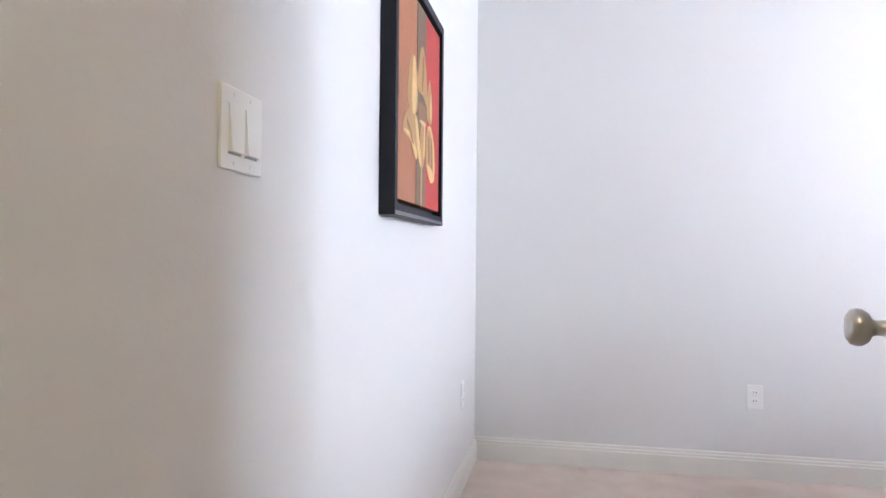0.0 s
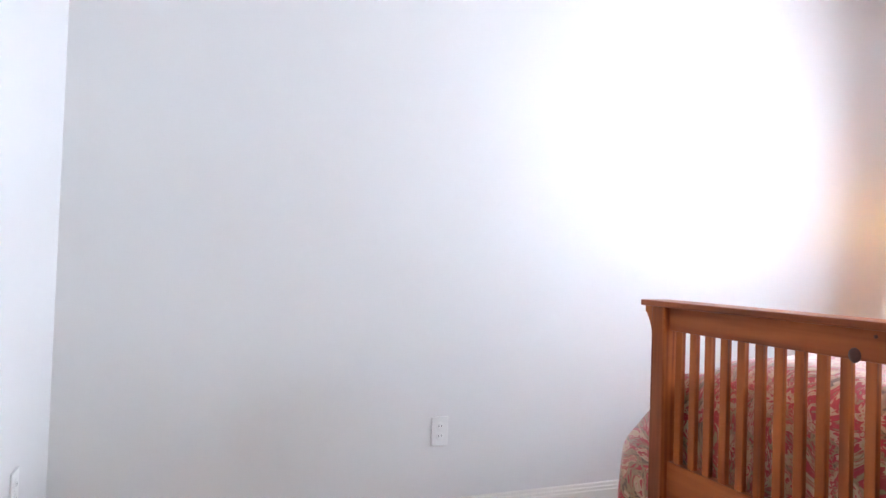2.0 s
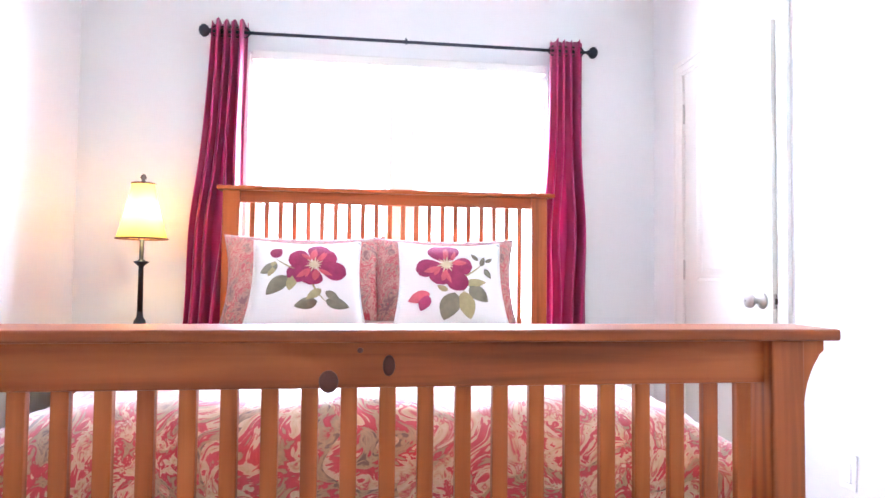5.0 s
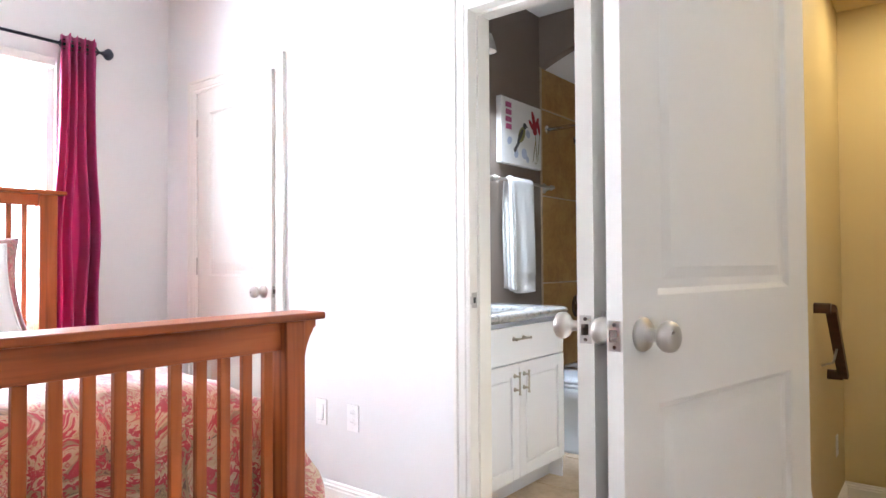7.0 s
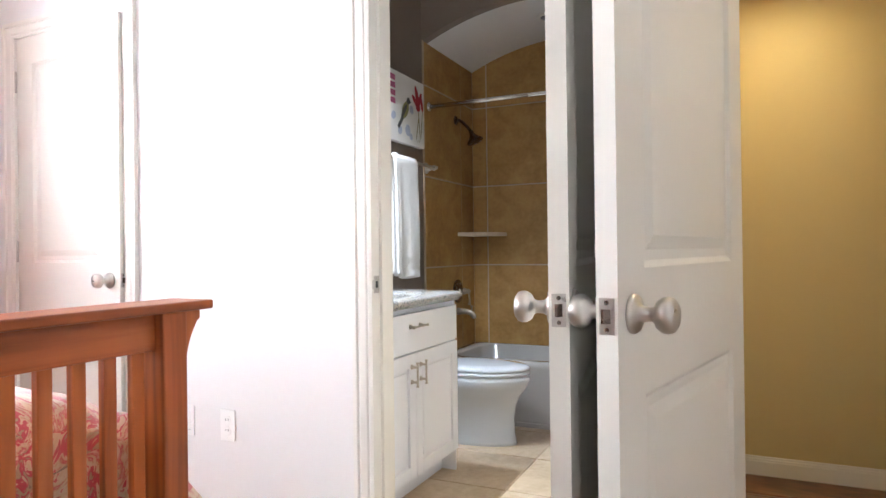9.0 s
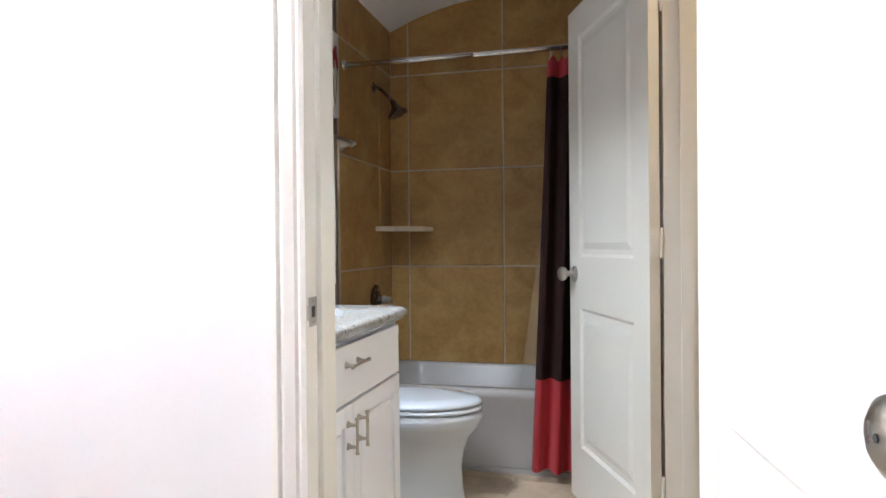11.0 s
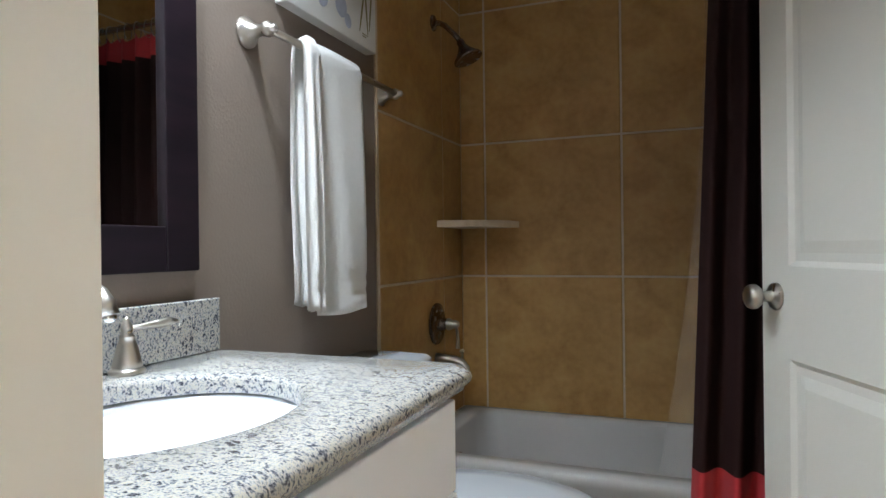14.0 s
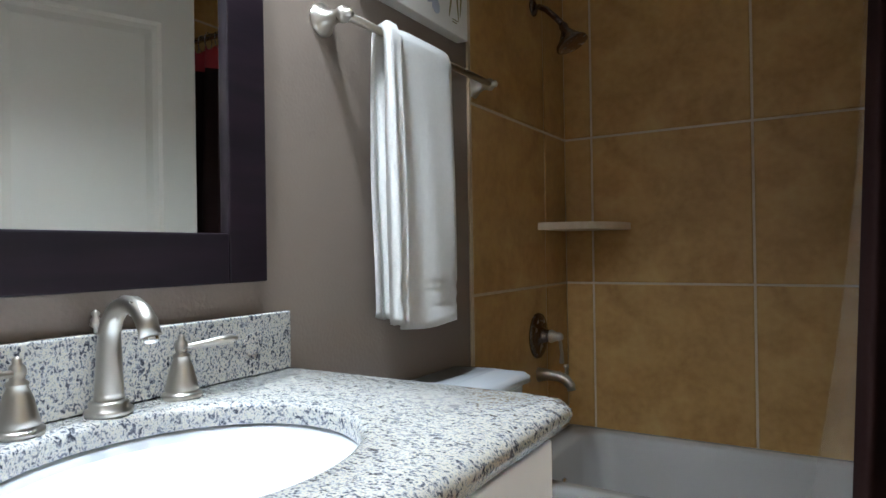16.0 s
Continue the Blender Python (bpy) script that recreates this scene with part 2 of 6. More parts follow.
M_PETAL2 = mat("petal_thread_light", (0.56, 0.10, 0.13), 0.75, scale=30, vary=0.35, bump=0.5, bump_scale=350)
M_LEAF = mat("leaf_thread_grey", (0.22, 0.20, 0.13), 0.8, scale=40, vary=0.3, bump=0.5, bump_scale=350)
M_LEAF2 = mat("leaf_thread_olive", (0.40, 0.34, 0.16), 0.8, scale=40, vary=0.3, bump=0.5, bump_scale=350)
M_BLACKFRAME = mat("black_frame", (0.010, 0.011, 0.017), 0.5, scale=30, vary=0.2, bump=0.04, spec=0.25)
M_SILVERLIP = mat("pewter_edge", (0.16, 0.16, 0.19), 0.35, 0.5, scale=30, vary=0.1, bump=0.03)
M_CANVAS_BROWN = mat("canvas_copper", (0.36, 0.15, 0.075), 0.7, scale=7, vary=0.3, bump=0.3, bump_scale=300, stretch=(1, 1, 0.3))
M_CANVAS_GREY = mat("canvas_umber", (0.17, 0.115, 0.075), 0.7, scale=9, vary=0.35, bump=0.3, bump_scale=300, stretch=(1, 1, 0.3))
M_CANVAS_RED = mat("canvas_red", (0.40, 0.045, 0.035), 0.7, scale=7, vary=0.25, bump=0.3, bump_scale=300)
M_TULIP = mat("tulip_ochre", (0.40, 0.235, 0.085), 0.6, scale=22, vary=0.4, bump=0.3, bump_scale=120, stretch=(1, 3, 0.5))
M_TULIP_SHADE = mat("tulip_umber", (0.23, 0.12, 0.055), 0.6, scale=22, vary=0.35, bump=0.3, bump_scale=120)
M_TULIP_EDGE = mat("tulip_cream", (0.60, 0.40, 0.16), 0.6, scale=22, vary=0.25, bump=0.3, bump_scale=120)
M_ARTBOARD = mat("art_board", (0.74, 0.73, 0.70), 0.55, scale=9, vary=0.10, bump=0.1)
M_INK_RED = mat("art_crimson", (0.33, 0.015, 0.03), 0.6, scale=40, vary=0.3, bump=0)
M_INK_PINK = mat("art_mauve", (0.45, 0.10, 0.22), 0.6, scale=60, vary=0.5, bump=0)
M_INK_OLIVE = mat("art_olive", (0.22, 0.20, 0.07), 0.6, scale=40, vary=0.3, bump=0)
M_INK_DARK = mat("art_charcoal", (0.06, 0.06, 0.06), 0.6, scale=40, vary=0.3, bump=0)
M_INK_BLUE = mat("art_blue_grey", (0.42, 0.46, 0.56), 0.6, scale=40, vary=0.3, bump=0)
# brown wood with the hall's shade put into its colour
M_DARKHALLSHADOW = mat("dark_wood_hall_shade", (0.06, 0.022, 0.010), 0.4, scale=12, vary=0.3)


def glass_mat(name, rough=0.0, tint=(1, 1, 1)):
    m = bpy.data.materials.new(name)
    m.use_nodes = True
    b = m.node_tree.nodes["Principled BSDF"]
    b.inputs["Base Color"].default_value = (*tint, 1)
    b.inputs["Roughness"].default_value = rough
    b.inputs["Transmission Weight"].default_value = 1.0
    b.inputs["IOR"].default_value = 1.45
    return m


M_GLASS = glass_mat("window_glass")
M_MIRROR = mat("mirror_silver", (0.86, 0.88, 0.87), 0.02, 1.0, vary=0.005, bump=0)
M_MIRROR.node_tree.nodes["Principled BSDF"].inputs["Roughness"].default_value = 0.01
for lk in list(M_MIRROR.node_tree.links):
    if lk.to_socket.name == "Roughness":
        M_MIRROR.node_tree.links.remove(lk)


def liner_material():
    m = bpy.data.materials.new("clear_vinyl")
    m.use_nodes = True
    n, l = m.node_tree.nodes, m.node_tree.links
    b = n["Principled BSDF"]
    b.inputs["Roughness"].default_value = 0.15
    b.inputs["Base Color"].default_value = (0.75, 0.72, 0.66, 1)
    b.inputs["Alpha"].default_value = 0.10
    return m


M_LINER = liner_material()


def glow_mat(name, colour, strength):
    m = bpy.data.materials.new(name)
    m.use_nodes = True
    n, l = m.node_tree.nodes, m.node_tree.links
    b = n["Principled BSDF"]
    b.inputs["Base Color"].default_value = (*colour, 1)
    b.inputs["Roughness"].default_value = 0.8
    b.inputs["Emission Color"].default_value = (*colour, 1)
    b.inputs["Emission Strength"].default_value = strength
    return m


def shade_material():
    m = bpy.data.materials.new("amber_shade")
    m.use_nodes = True
    n, l = m.node_tree.nodes, m.node_tree.links
    b = n["Principled BSDF"]
    b.inputs["Base Color"].default_value = (0.85, 0.60, 0.17, 1)
    b.inputs["Roughness"].default_value = 0.8
    b.inputs["Transmission Weight"].default_value = 0.0
    tr = n.new("ShaderNodeBsdfTranslucent")
    tr.inputs[0].default_value = (0.95, 0.66, 0.16, 1)
    mx = n.new("ShaderNodeMixShader")
    mx.inputs[0].default_value = 0.55
    l.new(b.outputs[0], mx.inputs[1])
    l.new(tr.outputs[0], mx.inputs[2])
    l.new(mx.outputs[0], n["Material Output"].inputs[0])
    return m


M_SHADE = shade_material()
M_BULB = glow_mat("frosted_bulb", (1.0, 0.95, 0.88), 3.0)
M_WARM = glow_mat("downlight_lens", (1.0, 0.75, 0.40), 4.0)


# ---- mesh helpers ----
def mesh_ob(name, bm, material, smooth=False):
    me = bpy.data.meshes.new(name)
    bmesh.ops.recalc_face_normals(bm, faces=bm.faces)
    bm.to_mesh(me)
    bm.free()
    if smooth:
        for p in me.polygons:
            p.use_smooth = True
    me.materials.append(material)
    return new(name, me)


def part(name, bm, material, parent, label="", smooth=False):
    ob = mesh_ob(name, bm, material, smooth)
    ob.parent = parent
    if label:
        ob["label"] = label
    return ob


def thing(name, at, label, category, group="", rz=0.0):
    ob = new(name)
    ob.empty_display_size = 0.05
    ob.matrix_world = pose(*at, 0, 0, rz)
    return tagged(ob, label, category, group)


def structure(name, bm, material, label="", smooth=False):
    return tagged(mesh_ob(name, bm, material, smooth), label, "", "", "structure")


def add_box(bm, x0, x1, y0, y1, z0, z1, bevel=0.0):
    r = bmesh.ops.create_cube(bm, size=1.0)
    vs = r["verts"]
    for v in vs:
        v.co = Vector((x0 + (v.co.x + 0.5) * (x1 - x0), y0 + (v.co.y + 0.5) * (y1 - y0), z0 + (v.co.z + 0.5) * (z1 - z0)))
    if bevel:
        es = list({e for v in vs for e in v.link_edges})
        bmesh.ops.bevel(bm, geom=es, offset=bevel, segments=2, affect="EDGES", profile=0.5)
    return bm


def box(x0, x1, y0, y1, z0, z1, bevel=0.0):
    return add_box(bmesh.new(), x0, x1, y0, y1, z0, z1, bevel)


def lathe(profile, segs=28, axis="z", at=(0, 0, 0)):
    """A turned shape: profile of (radius, height) pairs about an axis."""
    bm = bmesh.new()
    rings = []
    for r, h in profile:
        ring = []
        for k in range(segs):
            a = 2 * math.pi * k / segs
            u, v = r * math.cos(a), r * math.sin(a)
            p = {"z": (u, v, h), "x": (h, u, v), "y": (u, h, v)}[axis]
            ring.append(bm.verts.new(Vector(p) + Vector(at)))
        rings.append(ring)
    for a, b in zip(rings, rings[1:]):
        for k in range(segs):
            bm.faces.new((a[k], a[(k + 1) % segs], b[(k + 1) % segs], b[k]))
    bm.faces.new(rings[0])
    bm.faces.new(rings[-1])
    return bm


def tube(points, radius, segs=12, taper=None):
    """A round bar along points."""
    bm = bmesh.new()
    pts = [Vector(p) for p in points]
    rings = []
    for i, p in enumerate(pts):
        d = (pts[min(i + 1, len(pts) - 1)] - pts[max(i - 1, 0)]).normalized()
        u = d.cross(Vector((0.31, 0.17, 0.93))).normalized()
        w = d.cross(u)
        r = radius if taper is None else radius * taper[i]
        rings.append([bm.verts.new(p + (u * math.cos(2 * math.pi * k / segs) + w * math.sin(2 * math.pi * k / segs)) * r) for k in range(segs)])
    for a, b in zip(rings, rings[1:]):
        for k in range(segs):
            bm.faces.new((a[k], a[(k + 1) % segs], b[(k + 1) % segs], b[k]))
    bm.faces.new(rings[0])
    bm.faces.new(rings[-1])
    return bm


def prism(outline, depth, to):
    """A flat outline of (u, v) points made solid; to(u, v, w) places a point, w from 0 to depth."""
    bm = bmesh.new()
    a = [bm.verts.new(to(u, v, 0)) for u, v in outline]
    b = [bm.verts.new(to(u, v, depth)) for u, v in outline]
    bm.faces.new(a)
    bm.faces.new(b)
    for k in range(len(a)):
        bm.faces.new((a[k], a[(k + 1) % len(a)], b[(k + 1) % len(b)], b[k]))
    return bm


def wall(name, axis, at, thick, a0, a1, z0, z1, openings, material, label=""):
    """A wall along x or y with openings (from, to, sill, head) cut through it."""
    bm = bmesh.new()
    cuts = sorted(openings)
    spans, cur = [], a0
    for o0, o1, s, h in cuts:
        spans.append((cur, o0, z0, z1))
        if s > z0:
            spans.append((o0, o1, z0, s))
        if h < z1:
            spans.append((o0, o1, h, z1))
        cur = o1
    spans.append((cur, a1, z0, z1))
    for s0, s1, b0, b1 in spans:
        if s1 - s0 > 1e-4:
            if axis == "x":
                add_box(bm, s0, s1, at, at + thick, b0, b1)
            else:
                add_box(bm, at, at + thick, s0, s1, b0, b1)
    return structure(name, bm, material, label)


# ---- setting: sizes ----
XW, XE, YN, YS, ZC = 0.065, 4.165, 3.70, 0.75, 2.70
ZH = 2.605
SW = 0.12
BX0, BX1, BY0, BY1 = 1.205, 2.64, -1.79, 0.63
HX0, HX1, HY0 = -1.25, 1.065, -1.85
ENTRY = (0.085, 0.890)
BATH = (1.213, 1.960)
CLOSET = (3.132, 3.842)
CDOOR = (-0.205, 0.52)
DOOR_H = 2.04

wall("wall_north", "x", YN, 0.12, -0.12, XE + 0.15, 0, ZC, [], M_WALL, "off-white painted bedroom wall")
wall("wall_west", "y", XW - 0.12, 0.12, YS, YN, 0, ZC, [], M_WALL, "off-white painted bedroom wall with a picture")
WIN = (1.353, 2.900, 0.74, 2.15)
wall("wall_east", "y", XE, 0.15, YS - SW, YN, 0, ZC, [WIN], M_WALL, "off-white painted window wall")
wall("wall_south", "x", YS - 0.06, 0.06, -0.12, XE, 0, ZC, [(ENTRY[0] - 0.02, ENTRY[1] + 0.02, 0, DOOR_H + 0.02), (BATH[0] - 0.02, BATH[1] + 0.02, 0, DOOR_H + 0.02), (CLOSET[0] - 0.02, CLOSET[1] + 0.02, 0, DOOR_H + 0.02)], M_WALL, "off-white painted wall with three doorways")
wall("wall_hall_north", "x", YS - SW, 0.06, HX0 - 0.1, HX1, -0.6, ZC, [(ENTRY[0] - 0.02, ENTRY[1] + 0.02, -0.001, DOOR_H + 0.02)], M_HALL, "gold painted hall wall")
wall("wall_bath_north", "x", YS - SW, 0.06, HX1, BX1 + 0.06, 0, ZC, [(BATH[0] - 0.02, BATH[1] + 0.02, 0, DOOR_H + 0.02)], M_TAUPE, "taupe painted bathroom wall")
wall("wall_bath_east", "y", BX1, 0.06, BY0 - 0.06, YS - SW, 0, ZC, [], M_TAUPE, "taupe painted bathroom wall")
wall("wall_bath_south", "x", BY0 - 0.06, 0.06, HX1 + 0.070, BX1, 0, ZC, [], M_GROUT, "tiled shower wall")
wall("wall_bath_west", "y", BX0 - 0.070, 0.070, BY0, YS - SW, 0, ZC, [(CDOOR[0] - 0.02, CDOOR[1] + 0.02, 0, DOOR_H + 0.02)], M_TAUPE, "taupe painted bathroom wall")
wall("wall_hall_east", "y", HX1, 0.068, HY0, YS - SW, -0.6, ZC, [(CDOOR[0] - 0.02, CDOOR[1] + 0.02, -0.001, DOOR_H + 0.02)], M_HALL, "gold painted hall wall")
wall("wall_hall_south", "x", HY0 - 0.1, 0.1, HX0 - 0.1, HX1 + 0.075, -0.6, ZC, [], M_HALL, "gold painted stair wall")
wall("wall_hall_side", "y", XW - 0.12, 0.12, -1.15, YS - SW, -0.6, ZC, [], M_WALL, "off-white hall wall ending at the stair")
wall("wall_hall_west", "y", HX0 - 0.1, 0.1, HY0, YS - SW, -0.6, ZC, [], M_HALL, "gold painted hall wall")
# closet behind its door
wall("wall_closet_back", "x", 0.05, 0.06, BX1 + 0.06, XE, 0, ZC, [], M_WALL, "plain closet wall")

structure("ceiling_bedroom", box(-0.12, XE + 0.15, YS - 0.06, YN + 0.12, ZC, ZC + 0.1), M_CEIL, "white bedroom ceiling")
structure("ceiling_bath", box(HX1 + 0.068, XE, -1.04, YS - 0.06, ZC, ZC + 0.1), M_CEIL, "white bathroom ceiling")
structure("ceiling_hall", box(HX0 - 0.1, HX1 + 0.068, HY0 - 0.1, YS - SW, ZH, ZC + 0.1), M_HALL, "gold painted hall ceiling")
structure("floor", box(-0.12, XE, YS - 0.06, YN, -0.1, 0.0), M_BASECARPET, "beige cut-pile carpet")
structure("floor_bath", box(HX1 + 0.05, XE, BY0, YS - 0.06, -0.1, -0.006), M_GROUT, "beige tiled bathroom floor")


# barrel vault and arched header over the tub
def vault():
    bm = bmesh.new()
    cx, half, rise, spring = (BX0 + BX1) / 2, (BX1 - BX0) / 2, 0.165, 2.36
    rad = (half ** 2 + rise ** 2) / (2 * rise)
    n = 28
    lo, hi = [], []
    for k in range(n + 1):
        x = BX0 + (BX1 - BX0) * k / n
        z = spring + rise - rad + math.sqrt(rad ** 2 - (x - cx) ** 2)
        lo.append((x, z))
    for y0, y1 in ((BY0, -1.04),):
        a = [bm.verts.new((x, y0, z)) for x, z in lo]
        b = [bm.verts.new((x, y1, z)) for x, z in lo]
        a2 = [bm.verts.new((x, y0, ZC + 0.05)) for x, z in lo]
        b2 = [bm.verts.new((x, y1, ZC + 0.05)) for x, z in lo]
        for k in range(n):
            bm.faces.new((a[k], a[k + 1], b[k + 1], b[k]))
            bm.faces.new((a2[k], a2[k + 1], b2[k + 1], b2[k]))
            bm.faces.new((a[k], a[k + 1], a2[k + 1], a2[k]))
        bm.faces.new((a[0], b[0], b2[0], a2[0]))
        bm.faces.new((a[n], b[n], b2[n], a2[n]))
    structure("ceiling_vault", bm, M_CEIL, "white barrel-vaulted ceiling over the tub")
    bm = bmesh.new()
    for k in range(n):
        (x0, z0), (x1, z1) = lo[k], lo[k + 1]
        q = [bm.verts.new(p) for p in ((x0, -1.04, z0), (x1, -1.04, z1), (x1, -1.04, ZC), (x0, -1.04, ZC))]
        r = [bm.verts.new((v.co.x, -0.975, v.co.z)) for v in q]
        bm.faces.new(q)
        bm.faces.new(r)
        bm.faces.new((q[0], q[1], r[1], r[0]))
    structure("wall_arch_header", bm, M_TAUPE, "taupe arched header in front of the tub")


vault()

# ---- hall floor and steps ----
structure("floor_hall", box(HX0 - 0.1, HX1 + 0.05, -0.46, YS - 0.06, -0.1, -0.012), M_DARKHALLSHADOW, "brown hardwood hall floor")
structure("floor_landing", box(HX0 - 0.1, HX1, HY0, -0.48, -0.46, -0.36), M_OAK, "brown hardwood stair landing")


def steps():
    st = thing("stair", (0, -0.525, 0), "brown hardwood steps with shade-darkened risers, down to a landing", "stairs")
    st["kind"] = "structure"
    part("nosing", box(HX0, HX1 - 0.003, -0.02, 0.06, -0.032, 0.005, 0.008), M_OAK, st)
    # riser colour is darkened to carry the shade under the step
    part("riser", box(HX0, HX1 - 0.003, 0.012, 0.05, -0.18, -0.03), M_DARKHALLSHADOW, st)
    part("tread", box(HX0, HX1 - 0.003, -0.27, 0.012, -0.21, -0.18, 0.008), M_OAK, st)
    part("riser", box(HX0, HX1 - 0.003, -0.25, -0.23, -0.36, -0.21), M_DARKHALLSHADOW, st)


steps()


# ---- trim ----
def baseboard_run(bm, p, q, inward, z=0.0, h=0.118):
    """Moulded board from p to q on a wall; inward: the way into the room."""
    prof = [(0, 0), (0.014, 0), (0.014, h * 0.72), (0.011, h * 0.76), (0.011, h * 0.84), (0.007, h * 0.88), (0.006, h * 0.96), (0.003, h), (0, h)]
    rows = []
    for e in (p, q):
        rows.append([bm.verts.new((e[0] + inward[0] * d, e[1] + inward[1] * d, z + v)) for d, v in prof])
    k = len(prof)
    for i in range(k):
        bm.faces.new((rows[0][i], rows[0][(i + 1) % k], rows[1][(i + 1) % k], rows[1][i]))
    bm.faces.new(rows[0])
    bm.faces.new(rows[1])


CW = 0.072


def base_set(name, runs, label, z=0.0):
    bm = bmesh.new()
    for p, q, i in runs:
        baseboard_run(bm, p, q, i, z)
    structure(name, bm, M_TRIM, label)


base_set("baseboard", [((XW, YN), (XE, YN), (0, -1)), ((XW, YS + 0.02), (XW, YN - 0.014), (1, 0)), ((XE, YS), (XE, YN - 0.014), (-1, 0)),
                       ((ENTRY[1] + CW, YS), (BATH[0] - CW, YS), (0, 1)), ((BATH[1] + CW, YS), (CLOSET[0] - CW, YS), (0, 1)), ((CLOSET[1] + CW, YS), (XE, YS), (0, 1))], "white moulded bedroom baseboard")
base_set("baseboard_hall", [((HX0, HY0), (HX1, HY0), (0, 1)), ((HX1, HY0 + 0.014), (HX1, -0.82), (-1, 0)), ((XW, -1.15), (XW, -0.82), (1, 0)), ((XW - 0.12, -1.15), (XW + 0.014, -1.15), (0, -1))], "cream baseboard along the stair landing", -0.36)
base_set("baseboard_hall_upper", [((HX1, -0.51), (HX1, CDOOR[0] - CW), (-1, 0)), ((XW, -0.51), (XW, YS - SW - 0.02), (1, 0))], "cream hall baseboard")
base_set("baseboard_bath", [((BX1, -0.965), (BX1, -0.262), (-1, 0)), ((BX0, -0.965), (BX0, CDOOR[0] - CW), (1, 0))], "white bathroom baseboard")


def skirt():
    bm = prism([(-0.51, 0.0), (-0.82, -0.36), (-0.82, -0.242), (-0.51, 0.118)], 0.014, lambda u, v, w: Vector((HX1 - w, u, v)))
    structure("trim_stair_skirt", bm, M_TRIM, "cream sloping stair skirt board")
    bm = prism([(-0.51, 0.0), (-0.82, -0.36), (-0.82, -0.242), (-0.51, 0.118)], 0.014, lambda u, v, w: Vector((XW + w, u, v)))
    structure("trim_stair_skirt_west", bm, M_TRIM, "cream sloping stair skirt board")


skirt()


def casing(name, axis, face, out, o0, o1, h=DOOR_H, label="white moulded door casing"):
    """Moulded casing round an opening on the wall face; out: the way into the room (+1 or -1)."""
    prof = [(0.000, 0.000), (0.000, 0.010), (0.010, 0.013), (0.016, 0.010), (0.022, 0.014), (0.044, 0.017), (0.052, 0.013), (0.058, 0.019), (CW, 0.019), (CW, 0.0)]
    bm = bmesh.new()

    def to(a, d, z):
        return Vector((a, face + out * d, z)) if axis == "x" else Vector((face + out * d, a, z))
    path = [(o0, 0.0, -1, 0), (o0, h, -1, 1), (o1, h, 1, 1), (o1, 0.0, 1, 0)]
    rows = [[bm.verts.new(to(a + sa * u, d, z + sz * u)) for u, d in prof] for a, z, sa, sz in path]
    k = len(prof)
    for r, s in zip(rows, rows[1:]):
        for i in range(k):
            bm.faces.new((r[i], r[(i + 1) % k], s[(i + 1) % k], s[i]))
    bm.faces.new(rows[0])
    bm.faces.new(rows[-1])
    return structure(name, bm, M_TRIM, label)


def jamb(name, axis, a0, a1, d0, d1, stop, h=DOOR_H, label="white door jamb with stop"):
    """Lining of an opening, from d0 to d1 through the wall, with a stop strip at stop."""
    j = thing(name, (0, 0, 0), label, "door jamb")
    j["kind"] = "structure"

    def piece(kind, p0, p1, q0, q1, z0, z1):
        part(kind, box(p0, p1, q0, q1, z0, z1) if axis == "x" else box(q0, q1, p0, p1, z0, z1), M_TRIM, j)
    piece("jamb_side", a0 - 0.02, a0, d0, d1, 0, h)
    piece("jamb_side", a1, a1 + 0.02, d0, d1, 0, h)
    piece("jamb_head", a0 - 0.02, a1 + 0.02, d0, d1, h, h + 0.02)
    s0, s1 = stop
    piece("door_stop", a0, a0 + 0.011, s0, s1, 0, h - 0.011)
    piece("door_stop", a1 - 0.011, a1, s0, s1, 0, h - 0.011)
    piece("door_stop", a0, a1, s0, s1, h - 0.011, h)


casing("trim_entry", "x", YS, 1, *ENTRY)
casing("trim_entry_hall", "x", YS - SW, -1, *ENTRY)
casing("trim_bath", "x", YS, 1, *BATH)
casing("trim_bath_inside", "x", YS - SW, -1, *BATH)
casing("trim_closet", "x", YS, 1, *CLOSET)
casing("trim_hall_door", "y", HX1, -1, *CDOOR)
casing("trim_hall_door_inside", "y", BX0, 1, *CDOOR)
jamb("door_jamb_entry", "x", *ENTRY, YS - SW, YS, (YS - 0.075, YS - 0.040))
jamb("door_jamb_bath", "x", *BATH, YS - SW, YS, (YS - 0.075, YS - 0.040))
jamb("door_jamb_closet", "x", *CLOSET, YS - SW, YS, (YS - 0.075, YS - 0.040))
jamb("door_jamb_hall", "y", *CDOOR, HX1, BX0, (BX0 - 0.075, BX0 - 0.040))


